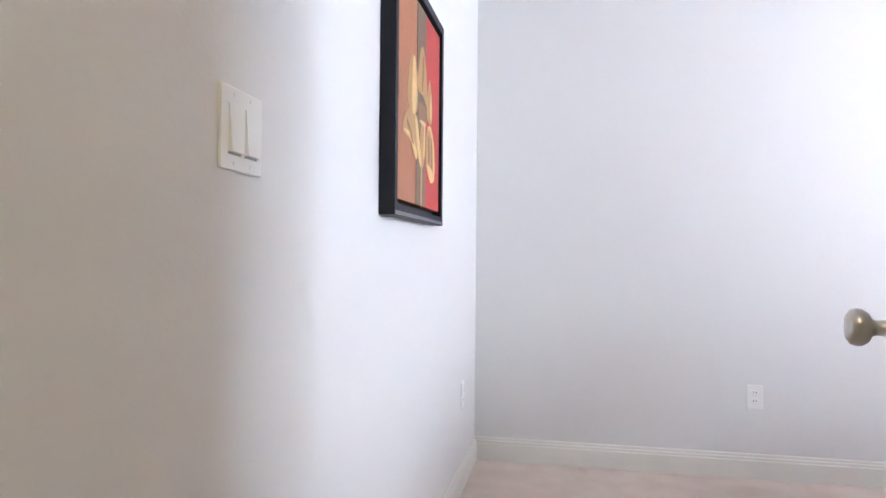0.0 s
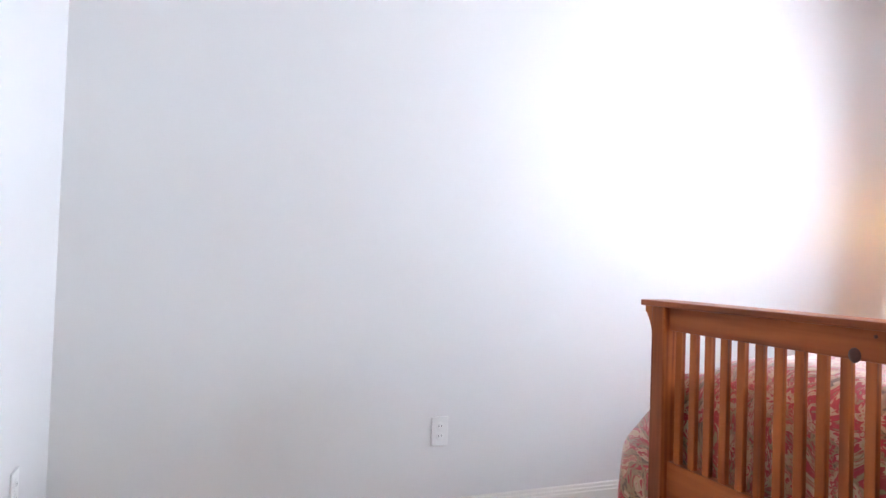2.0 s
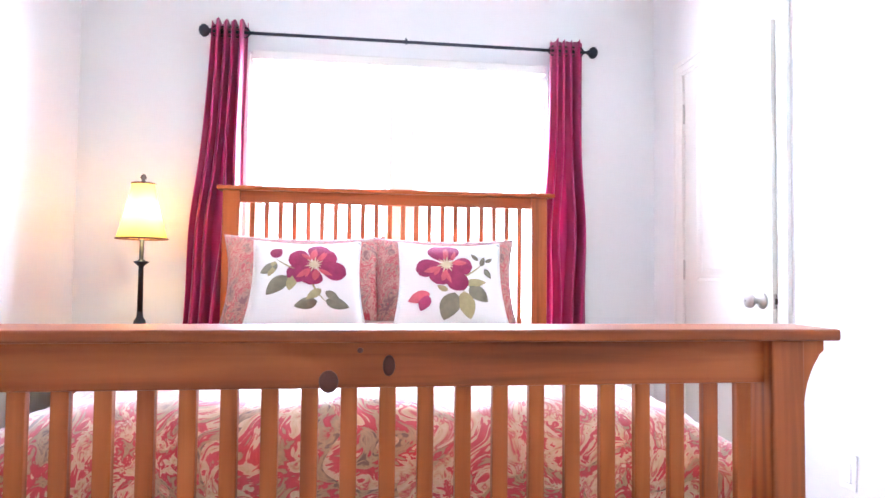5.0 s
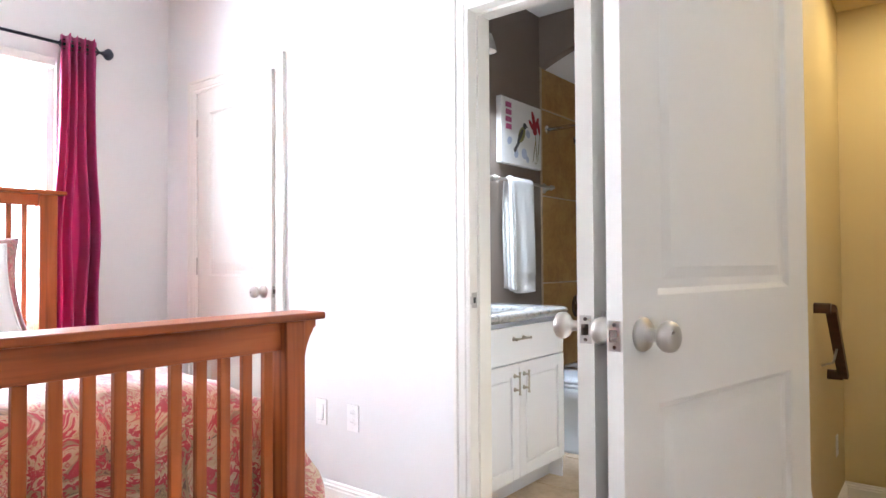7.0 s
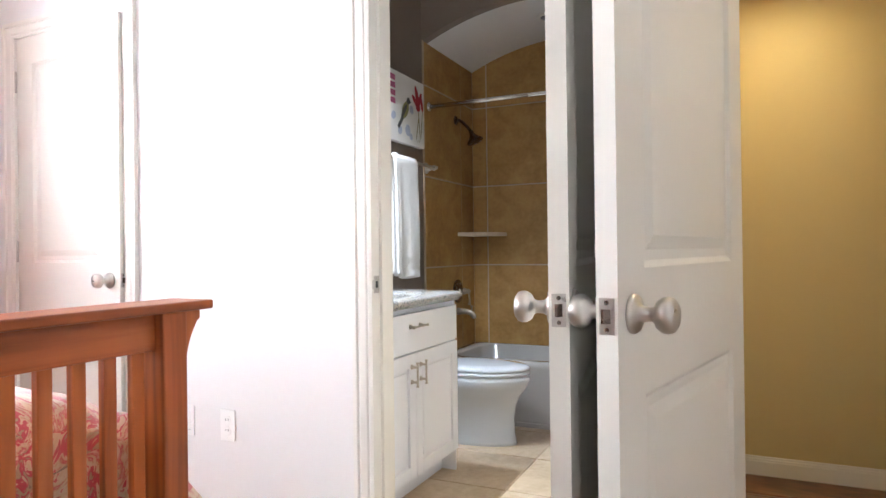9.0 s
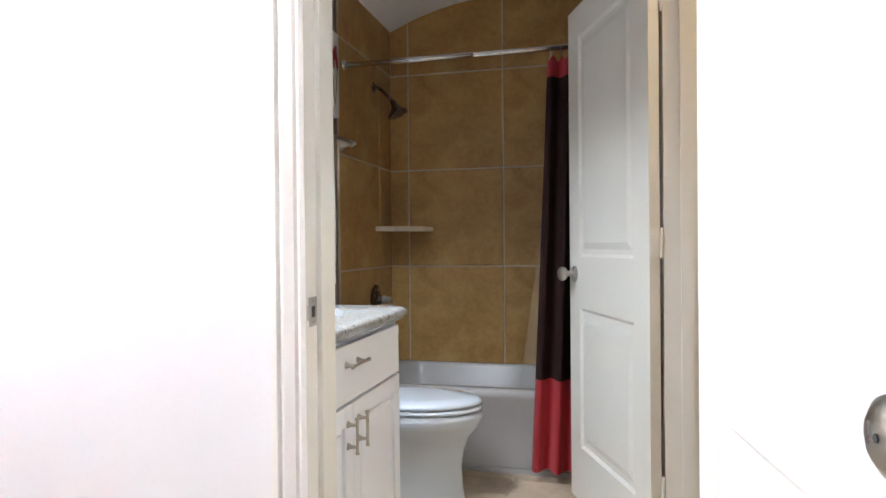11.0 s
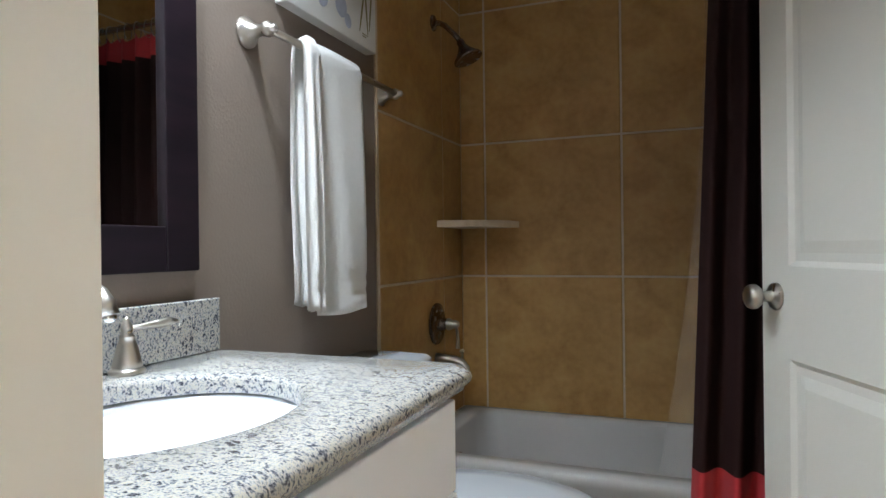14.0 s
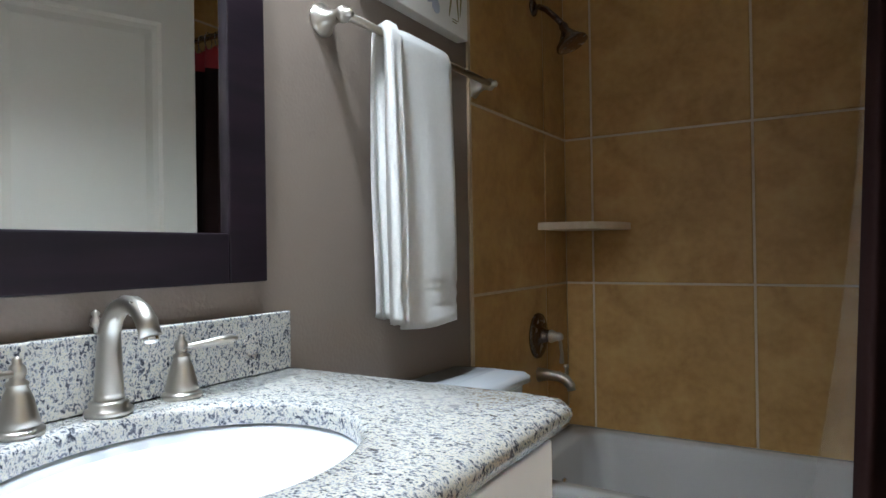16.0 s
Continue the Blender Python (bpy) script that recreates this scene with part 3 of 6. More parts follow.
# ---- doors ----
def door_leaf_mesh(w, h):
    """A two-panel moulded leaf; hinge edge at x = 0, thickness along y from 0 to 0.035."""
    t = 0.035
    st, zb, zm0, zm1, zt = 0.115, 0.23, 0.80, 1.01, h - 0.125
    bm = bmesh.new()
    xs = [0, st, w - st, w]
    zs = [0, zb, zm0, zm1, zt, h]
    for face, y, s in ((0, 0.0, 1), (1, t, -1)):
        for i in range(3):
            for j in range(5):
                x0, x1, z0, z1 = xs[i], xs[i + 1], zs[j], zs[j + 1]
                if i == 1 and j in (1, 3):
                    rings = []
                    for ins, dep in ((0.0, 0.0), (0.012, 0.009), (0.030, 0.009), (0.055, 0.003)):
                        rings.append([bm.verts.new((a, y + s * dep, c)) for a, c in ((x0 + ins, z0 + ins), (x1 - ins, z0 + ins), (x1 - ins, z1 - ins), (x0 + ins, z1 - ins))])
                    for p, q in zip(rings, rings[1:]):
                        for k in range(4):
                            bm.faces.new((p[k], p[(k + 1) % 4], q[(k + 1) % 4], q[k]))
                    bm.faces.new(rings[-1])
                else:
                    bm.faces.new([bm.verts.new(p) for p in ((x0, y, z0), (x1, y, z0), (x1, y, z1), (x0, y, z1))])
    for p in (((0, 0, 0), (0, t, 0), (0, t, h), (0, 0, h)), ((w, 0, 0), (w, t, 0), (w, t, h), (w, 0, h)), ((0, 0, 0), (w, 0, 0), (w, t, 0), (0, t, 0)), ((0, 0, h), (w, 0, h), (w, t, h), (0, t, h))):
        bm.faces.new([bm.verts.new(q) for q in p])
    bmesh.ops.remove_doubles(bm, verts=bm.verts, dist=0.0004)
    return bm


KNOB = [(0.0325, 0.0), (0.0325, 0.004), (0.029, 0.009), (0.016, 0.012), (0.0125, 0.018), (0.0115, 0.030), (0.0135, 0.036), (0.023, 0.041), (0.0285, 0.049), (0.0292, 0.057), (0.0265, 0.065), (0.019, 0.070), (0.004, 0.0715)]


def swing_door(name, at, rz, w, label, thick_side=1, h=2.03, knob_z=0.95, pin=True):
    """A leaf with knobs, latch plate and hinges; at: the hinge, rz: the way the leaf points."""
    d = thing(name, at, label, "door", "", rz)
    d["kind"] = "structure"
    y0 = 0.0 if thick_side > 0 else -0.035
    bm = door_leaf_mesh(w, h)
    bmesh.ops.translate(bm, verts=bm.verts, vec=(0, y0, 0.012))
    leaf = part("door_leaf", bm, M_DOOR, d)
    for s, y in ((-1, y0), (1, y0 + 0.035)):
        bm = lathe([(r, s * u) for r, u in KNOB], 32, "y", (w - 0.062, y, knob_z))
        k = part("door_knob", bm, M_NICKEL, d, "satin nickel round knob", True)
        if pin and s == -1:
            part("key_hole", lathe([(0.003, 0), (0.003, s * 0.0012)], 12, "y", (w - 0.062, y + s * 0.0716, knob_z)), M_SLOT, k)
    plate = part("latch_plate", box(w - 0.0005, w + 0.0016, y0 + 0.005, y0 + 0.030, knob_z - 0.0285, knob_z + 0.0285, 0.0007), M_NICKEL, d, "satin nickel latch plate")
    part("latch_bolt", prism([(0, 0), (0.011, 0.002), (0.011, 0.006), (0, 0.015)], 0.022, lambda u, v, q: Vector((w + u, y0 + 0.010 + v, knob_z - 0.011 + q))), M_BRONZE, plate)
    for dz in (-0.021, 0.021):
        part("screw", lathe([(0.0038, 0.0), (0.0038, 0.0012), (0.0015, 0.0008)], 12, "x", (w + 0.0014, y0 + 0.0175, knob_z + dz)), M_BRONZE, plate)
    for hz in (0.25, 1.03, 1.80):
        hb = bmesh.new()
        add_box(hb, -0.0016, 0.0006, y0 + 0.003, y0 + 0.032, hz, hz + 0.089)
        hg = part("hinge", hb, M_NICKEL if name != "door_hall" else M_TRIM, d, "butt hinge")
        yk = y0 - 0.004 if thick_side > 0 else y0 + 0.039
        part("hinge_pin", lathe([(0.0035, -0.004), (0.0055, 0.0), (0.0055, 0.089), (0.0035, 0.093)], 12, "z", (-0.002, yk, hz)), M_NICKEL if name != "door_hall" else M_TRIM, hg)
    return d


def heading(p, q):
    return math.degrees(math.atan2(q[1] - p[1], q[0] - p[0]))


swing_door("door_bathroom", (BATH[0], YS + 0.002, 0), heading((BATH[0], YS), (1.128, 1.47)), 0.735, "white two-panel door standing open, satin nickel knob", -1)
swing_door("door_entry", (ENTRY[1], YS + 0.002, 0), heading((ENTRY[1], YS), (1.066, 1.557)), 0.825, "white two-panel bedroom door standing open", 1)
swing_door("door_closet", (CLOSET[1] - 0.003, YS - 0.002, 0), 177.6, CLOSET[1] - CLOSET[0] - 0.006, "white two-panel closet door, slightly ajar", 1)
swing_door("door_hall", (BX0 + 0.022, CDOOR[0] + 0.002, 0), heading((1.225, -0.205), (1.505, -0.90)), 0.735, "white two-panel door folded back against the bathroom wall", 1)


def strike(x, y, z):
    s = thing("strike_plate", (x, y, z), "satin nickel strike plate on a white jamb", "strike plate")
    part("plate", box(-0.0018, 0.0, -0.034, 0.0, -0.029, 0.029, 0.0006), M_NICKEL, s)
    part("lip", prism([(-0.001, 0.0), (-0.004, 0.006), (0.004, 0.011), (0.006, 0.009), (0.001, 0.004)], 0.03, lambda u, v, w: Vector((u, v, -0.015 + w))), M_NICKEL, s)
    part("latch_hole", box(-0.0024, -0.0016, -0.024, -0.010, -0.011, 0.011), M_SLOT, s)
    for dz in (-0.021, 0.021):
        part("screw", lathe([(0.0038, 0), (0.0038, -0.0030), (0.0015, -0.0026)], 12, "x", (0, -0.017, dz)), M_STEEL, s)


strike(BATH[1], YS - 0.002, 0.945)


# ---- wall plates ----
def wall_plate(name, at, rz, gangs, kind, label, cat):
    """A cover plate; local y points out of the wall."""
    p = thing(name, at, label, cat, "", rz)
    w = 0.070 + 0.046 * (gangs - 1)
    part("cover", box(-w / 2, w / 2, 0, 0.006, -0.058, 0.058, 0.0022), M_PLATE, p)
    for g in range(gangs):
        cx = (g - (gangs - 1) / 2) * 0.046
        if kind == "outlet":
            for dz in (-0.0195, 0.0195):
                o = part("receptacle", lathe([(0.017, 0.0), (0.0168, 0.0066), (0.012, 0.0074)], 20, "y", (cx, 0.0005, dz)), M_PLATE, p)
                for dx in (-0.006, 0.006):
                    part("slot", box(cx + dx - 0.0011, cx + dx + 0.0011, 0.0074, 0.0082, dz - 0.002, dz + 0.006), M_SLOT, o)
        else:
            part("rocker", prism([(-0.033, 0.0), (0.033, 0.0), (0.033, 0.0075), (0.0, 0.0100), (-0.033, 0.0125)], 0.033, lambda u, v, q, cx=cx: Vector((cx - 0.0165 + q, v, u))), M_PLATE, p)
            part("groove", box(cx - 0.0175, cx + 0.0175, 0.0055, 0.0066, -0.0365, -0.0335), M_GROOVE, p)
        for dz in (-0.048, 0.048):
            part("screw", lathe([(0.0032, 0), (0.0030, 0.0068)], 10, "y", (cx, 0.0, dz)), M_PLATE, p)
    return p


wall_plate("light_switch", (XW, 1.265, 1.228), -90, 2, "switch", "white double rocker switch on the wall", "light switch")
wall_plate("wall_outlet", (1.413, YN, 0.388), 180, 1, "outlet", "white duplex outlet above the baseboard", "outlet")
wall_plate("wall_outlet", (2.594, YS, 0.416), 0, 1, "outlet", "white duplex outlet above the baseboard", "outlet")
wall_plate("wall_outlet", (2.797, YS, 0.416), 0, 1, "switch", "white blank-faced data plate on the wall", "outlet")
wall_plate("wall_outlet", (XW, 3.28, 0.42), -90, 1, "outlet", "white duplex outlet above the baseboard", "outlet")
wall_plate("wall_outlet", (HX1, -1.50, 0.05), 90, 1, "outlet", "white outlet on the gold stair wall", "outlet")


# ---- window ----
def window():
    y0, y1, z0, z1 = WIN
    w = thing("window_1", (XE, (y0 + y1) / 2, z0), "white double sash window, bright daylight outside", "window")
    w["kind"] = "structure"
    ym = (y0 + y1) / 2
    def rel(bm):
        bmesh.ops.translate(bm, verts=bm.verts, vec=(-XE, -ym, -z0))
        return bm
    def ring(a0, a1, c0, c1, x0, x1, t):
        bm = bmesh.new()
        add_box(bm, x0, x1, a0, a0 + t, c0, c1)
        add_box(bm, x0, x1, a1 - t, a1, c0, c1)
        add_box(bm, x0 + 0.001, x1 - 0.001, a0 + t, a1 - t, c0, c0 + t)
        add_box(bm, x0 + 0.001, x1 - 0.001, a0 + t, a1 - t, c1 - t, c1)
        return rel(bm)
    part("window_frame", ring(y0, y1, z0, z1, XE + 0.03, XE + 0.13, 0.035), M_TRIM, w)
    part("mullion", rel(box(XE + 0.028, XE + 0.132, ym - 0.066, ym + 0.066, z0 + 0.035, z1 - 0.035, 0.004)), M_TRIM, w)
    for a0, a1 in ((y0 + 0.035, ym - 0.068), (ym + 0.068, y1 - 0.035)):
        zm = 1.42
        for c0, c1, x in ((z0 + 0.035, zm + 0.02, XE + 0.05), (zm - 0.02, z1 - 0.035, XE + 0.085)):
            s = part("sash", ring(a0 + 0.001, a1 - 0.001, c0, c1, x, x + 0.03, 0.032), M_TRIM, w)
            g = part("pane", rel(box(x + 0.013, x + 0.017, a0 + 0.03, a1 - 0.03, c0 + 0.03, c1 - 0.03)), M_GLASS, s)
            g.visible_shadow = False
    part("window_sill", rel(box(XE - 0.035, XE + 0.03, y0 - 0.03, y1 + 0.03, z0 - 0.022, z0, 0.005)), M_TRIM, w)
    bm = bmesh.new()
    add_box(bm, XE - 0.045, XE + 0.02, y0 + 0.02, y1 - 0.02, z1 - 0.05, z1 - 0.003, 0.004)
    part("shade_headrail", rel(bm), M_TRIM, w, "white roller shade headrail")


window()


# ---- curtains ----
def drape(name, y_top0, y_top1, y_bot0, y_bot1, x, z0, z1, label):
    t = thing(name, (x, (y_top0 + y_top1) / 2, 0), label, "curtain", "window curtains")
    ym = (y_top0 + y_top1) / 2
    bm = bmesh.new()
    nu, nz = 90, 40
    grid = []
    folds = 4.5
    for j in range(nz + 1):
        f = j / nz
        z = z1 - (z1 - z0) * f
        row = []
        for i in range(nu + 1):
            u = i / nu
            a = (y_top0 + (y_bot0 - y_top0) * f ** 1.3) + u * ((y_top1 - y_top0) + ((y_bot1 - y_bot0) - (y_top1 - y_top0)) * f ** 1.3)
            depth = 0.034 * (1 - 0.25 * f) * math.sin(u * folds * 2 * math.pi + 0.6 * math.sin(f * 4))
            depth += 0.012 * math.sin(u * 23 + f * 3)
            waist = -0.02 * math.exp(-((f - 0.45) / 0.12) ** 2) * (1 if u < 0.5 else -1)
            row.append(bm.verts.new((depth, a - ym + waist, z + (0.008 * math.sin(u * folds * 4 * math.pi) if j == 0 else 0))))
        grid.append(row)
    for j in range(nz):
        for i in range(nu):
            bm.faces.new((grid[j][i], grid[j][i + 1], grid[j + 1][i + 1], grid[j + 1][i]))
    c = part("cloth", bm, M_CURTAIN, t, "", True)
    md = c.modifiers.new("thickness", "SOLIDIFY")
    md.thickness = 0.003
    for k in range(5):
        yy = y_top0 + (k + 0.5) / 5 * (y_top1 - y_top0) - ym
        pts = [(0.0 + 0.002 * math.cos(a), yy + 0.024 * math.cos(a), 2.213 + 0.024 * math.sin(a)) for a in [2 * math.pi * q / 18 for q in range(19)]]
        part("grommet", tube(pts, 0.004, 8), M_BLACKMETAL, t, "dark metal grommet", True)


drape("curtain", 2.893, 3.064, 2.990, 3.235, 4.075, 0.03, 2.262, "plum red satin grommet curtain drawn aside")
drape("curtain", 1.192, 1.365, 1.148, 1.435, 4.075, 0.03, 2.262, "plum red satin grommet curtain drawn aside")


def curtain_rod():
    t = thing("curtain_rod", (4.075, 2.117, 2.213), "thin dark iron curtain rod with ball finials", "curtain rod")
    part("rod", tube([(0, -0.960, 0), (0, 0.960, 0)], 0.008, 14), M_BLACKMETAL, t, "", True)
    for s in (-1, 1):
        part("finial", lathe([(0.006, 0), (0.012, s * 0.004), (0.011, s * 0.010), (0.022, s * 0.016), (0.031, s * 0.030), (0.030, s * 0.042), (0.018, s * 0.055), (0.004, s * 0.060)], 20, "y", (0, s * 0.950, 0)), M_BLACKMETAL, t, "", True)
    for y in (-0.90, 0.0, 0.90):
        part("bracket", tube([(0.088, y, 0.028), (0.03, y, 0.028), (0.0, y, 0.010), (0, y, -0.012)], 0.005, 8), M_BLACKMETAL, t, "", True)


curtain_rod()

# ---- bed ----
FX, FZ = 1.965, 0.955
HXB = 4.055


def corbel(side, y, zc, x0, x1):
    """Curved bracket under the cap on the outside of a post; side +1 towards larger y."""
    pts = [(0, 0), (0.044, 0), (0.044, -0.020), (0.036, -0.026)]
    for k in range(9):
        a = k / 8
        pts.append((0.004 + 0.030 * (1 - a) ** 2.6, -0.030 - 0.115 * a))
    pts += [(0.005, -0.185), (0, -0.195)]
    return prism(pts, x1 - x0, lambda u, v, w: Vector((x0 + w, y + side * u, zc + v)))


def bed():
    b = thing("bed", (3.0, 2.315, 0), "reddish pine slatted queen bed", "bed")
    def rel(bm):
        bmesh.ops.translate(bm, verts=bm.verts, vec=(-3.0, -2.315, 0))
        return bm
    y0, y1 = 1.563, 3.078
    # footboard
    foot = part("footboard", rel(box(FX - 0.062, FX + 0.062, 1.510, 3.110, FZ - 0.020, FZ, 0.004)), M_PINE_H, b, "slatted footboard with a flat cap")
    part("upper_rail", rel(box(FX - 0.016, FX + 0.020, y0 + 0.058, y1 - 0.058, FZ - 0.098, FZ - 0.020, 0.003)), M_PINE_H, foot)
    part("lower_panel", rel(box(FX - 0.014, FX + 0.020, y0 + 0.058, y1 - 0.058, 0.13, 0.43, 0.003)), M_PINE_H, foot)
    for p0 in (y0, y1 - 0.062):
        part("post", rel(box(FX - 0.040, FX + 0.040, p0, p0 + 0.062, 0.0, FZ - 0.020, 0.004)), M_PINE_V, foot)
    part("corbel", rel(corbel(1, y1, FZ - 0.0205, FX - 0.03, FX + 0.03)), M_PINE_V, foot)
    part("corbel", rel(corbel(-1, y0, FZ - 0.0205, FX - 0.03, FX + 0.03)), M_PINE_V, foot)
    n = 22
    for k in range(n):
        yc = 1.656 + (2.985 - 1.656) * k / (n - 1)
        part("slat", rel(box(FX - 0.006, FX + 0.012, yc - 0.0135, yc + 0.0135, 0.428, FZ - 0.096, 0.002)), M_PINE_V, foot)
    for yk, zk, rk, wide in ((2.385, 0.868, 0.016, 1.0), (2.288, 0.893, 0.015, 0.68), (2.335, 0.918, 0.004, 1.2)):
        bm = lathe([(rk, 0), (rk * 0.95, -0.0018), (rk * 0.4, -0.0022)], 18, "x", (FX - 0.0158, yk, zk))
        for v in bm.verts:
            v.co.z = zk + (v.co.z - zk) * 1.15
            v.co.y = yk + (v.co.y - yk) * wide
        part("knot", rel(bm), M_KNOT, foot, "dark knot in the pine", True)
    for yk in (1.594, 3.047):
        part("bolt_plug", rel(lathe([(0.012, 0), (0.011, -0.0025), (0.004, -0.0035)], 16, "x", (FX - 0.0398, yk, 0.27))), M_KNOT, foot)
    # headboard
    head = part("headboard", rel(box(HXB - 0.055, HXB + 0.055, 1.358, 3.010, 1.432, 1.452, 0.004)), M_PINE_H, b, "tall slatted headboard with a flat cap")
    part("upper_rail", rel(box(HXB - 0.018, HXB + 0.018, 1.470, 2.910, 1.376, 1.432, 0.003)), M_PINE_H, head)
    part("middle_rail", rel(box(HXB - 0.018, HXB + 0.018, 1.470, 2.910, 0.52, 0.70, 0.003)), M_PINE_H, head)
    for p0 in (1.395, 2.905):
        part("post", rel(box(HXB - 0.038, HXB + 0.038, p0, p0 + 0.08, 0, 1.432, 0.004)), M_PINE_V, head)
    for k in range(21):
        yc = 1.530 + (2.850 - 1.530) * k / 20
        part("slat", rel(box(HXB - 0.008, HXB + 0.008, yc - 0.012, yc + 0.012, 0.70, 1.376, 0.002)), M_PINE_V, head)
    for p0 in (1.60, 3.00):
        part("side_rail", rel(box(FX + 0.04, HXB - 0.038, p0, p0 + 0.03, 0.20, 0.40, 0.004)), M_PINE_H, b)
    part("slat_base", rel(box(FX + 0.06, HXB - 0.05, 1.635, 2.995, 0.28, 0.31)), M_PINE_H, b)
    m = tagged(mesh_ob("mattress", box(2.06, 4.00, 1.635, 2.995, 0.31, 0.70, 0.05), M_LINEN, True), "white mattress under a paisley comforter", "mattress")


bed()


def comforter():
    """Quilted cover draped over the mattress and down both sides and the foot."""
    bm = bmesh.new()
    nu, nv = 110, 90
    x0, x1 = 2.035, 3.95
    grid = []
    W = 0.70
    for j in range(nv + 1):
        x = x0 + (x1 - x0) * j / nv
        row = []
        for i in range(nu + 1):
            s = -1.42 + 2.84 * i / nu
            a = abs(s)
            sg = 1 if s > 0 else -1
            top = 0.785 + 0.035 * (x - x0) / (x1 - x0)
            if a < W - 0.05:
                y, z = s, top - 0.05 * (a / W) ** 6
            else:
                d = a - (W - 0.05)
                th = min(d / 0.16, 1) * math.pi / 2
                y = (W - 0.05) + 0.11 * math.sin(th)
                z = top - 0.05 - 0.10 * (1 - math.cos(th))
                if d > 0.16:
                    e = d - 0.16
                    z -= e
                    y += (0.25 if sg > 0 else 0.12) * math.sin(min(e / 0.5, 1) * math.pi * 0.75) + 0.018 * math.sin(x * 9 + e * 5)
                y *= sg
            p = Vector((x * 1.0, s * 1.0, 0))
            puff = 0.020 * noise.noise(Vector((x * 3.4, s * 3.4, 1.3))) + 0.010 * noise.noise(Vector((x * 8, s * 8, 4.1)))
            fold = 0.014 * noise.ridged_multi_fractal(Vector((x * 1.6, s * 2.4, 7.7)), 1.0, 2.0, 3, 1.0, 2.0)
            z += puff + (fold * 0.6 if a < W else 0)
            if a >= W:
                y += sg * (puff + fold) * 1.4
            # round off at the foot end
            if x < x0 + 0.16 and a < W + 0.02:
                f = (x0 + 0.16 - x) / 0.16
                z -= 0.16 * (1 - math.sqrt(max(0, 1 - f * f)))
            z = max(z, 0.03)
            row.append(bm.verts.new((x, 2.315 + y, z)))
        grid.append(row)
    # skirt hanging down inside the footboard
    for d in (0.10, 0.22):
        row = []
        for v in grid[0]:
            row.append(bm.verts.new((v.co.x - 0.012, v.co.y, max(0.03, v.co.z - d))))
        grid.insert(0, row)
    for j in range(len(grid) - 1):
        for i in range(nu):
            bm.faces.new((grid[j][i], grid[j][i + 1], grid[j + 1][i + 1], grid[j + 1][i]))
    EDGES = {s: [grid[j][s].co.copy() for j in range(2, len(grid), 2)] for s in (0, nu)}
    ob = mesh_ob("comforter", bm, M_PAISLEY, True)
    md = ob.modifiers.new("thickness", "SOLIDIFY")
    md.thickness = 0.012
    md.offset = -1
    for s in (0, nu):
        part("hem_piping", tube(EDGES[s], 0.007, 8), M_SHAM, ob, "", True)
    tagged(ob, "red and tan paisley comforter draped over the bed", "comforter")


comforter()


def cushion_shape(w, h, d, taper=0.0):
    """Surface points of a plump square cushion: f(u, v, side) with u, v from -1 to 1."""
    def f(u, v, side):
        e = (1 - abs(u) ** 2.6) * (1 - abs(v) ** 2.6)
        pu = u * (w / 2) * (1 - taper * v) * (1 - 0.06 * (1 - v * v) * abs(u) ** 3 + 0.03 * abs(u * v) ** 2)
        pv = v * (h / 2) * (1 - 0.06 * (1 - u * u) * abs(v) ** 3 + 0.03 * abs(u * v) ** 2)
        wob = 0.008 * noise.noise(Vector((u * 2.2, v * 2.2, side * 3 + w * 7)))
        return Vector((-side * (d / 2 * max(e, 0) ** 0.55 + wob * e), pu, pv))
    return f


def cushion_mesh(f, n=26):
    bm = bmesh.new()
    for side in (1, -1):
        g = [[bm.verts.new(f(-1 + 2 * i / n, -1 + 2 * j / n, side)) for i in range(n + 1)] for j in range(n + 1)]
        for j in range(n):
            for i in range(n):
                bm.faces.new((g[j][i], g[j][i + 1], g[j + 1][i + 1], g[j + 1][i]))
    bmesh.ops.remove_doubles(bm, verts=bm.verts, dist=0.0005)
    return bm


def petal_patch(f, cu, cv, ang, length, width, lift, curl=0.0, skew=0.8, blunt=0.8):
    """A leaf-shaped patch lying on a cushion face."""
    bm = bmesh.new()
    n, k = 10, 4
    rows = []
    ca, sa = math.cos(ang), math.sin(ang)
    for i in range(n + 1):
        t = i / n
        half = width * max(0.0, math.sin(math.pi * t ** skew)) ** blunt * 0.5 + 0.002
        row = []
        for j in range(-k, k + 1):
            a = t * length
            b = half * j / k + curl * t * t
            u, v = cu + ca * a - sa * b, cv + sa * a + ca * b
            p = f(-max(-1, min(1, u)), max(-1, min(1, v)), 1)
            row.append(bm.verts.new(p + Vector((-lift - 0.002 * (1 - (j / k) ** 2), 0, 0))))
        rows.append(row)
    for i in range(n):
        for j in range(2 * k):
            bm.faces.new((rows[i][j], rows[i][j + 1], rows[i + 1][j + 1], rows[i + 1][j]))
    return bm


def cushion(at, rz, tilt, w, h, d, material, label, motif=None, group=""):
    c = thing("cushion", at, label, "cushion", group)
    c.matrix_world = Matrix.Translation(at) @ pose(0, 0, 0, 0, tilt, rz)
    f = cushion_shape(w, h, d, 0.07 if motif else 0.0)
    part("cover", cushion_mesh(f), material, c, "", True)
    if motif:
        motif(c, f)
    return c


def seam(c, f, material):
    pts = [f(-1, -1 + k / 12, 1) for k in range(25)] + [f(-1 + k / 12, 1, 1) for k in range(1, 25)] + [f(1, 1 - k / 12, 1) for k in range(1, 25)] + [f(1 - k / 12, -1, 1) for k in range(1, 25)]
    part("piping", tube(pts, 0.004, 6), material, c, "", True)


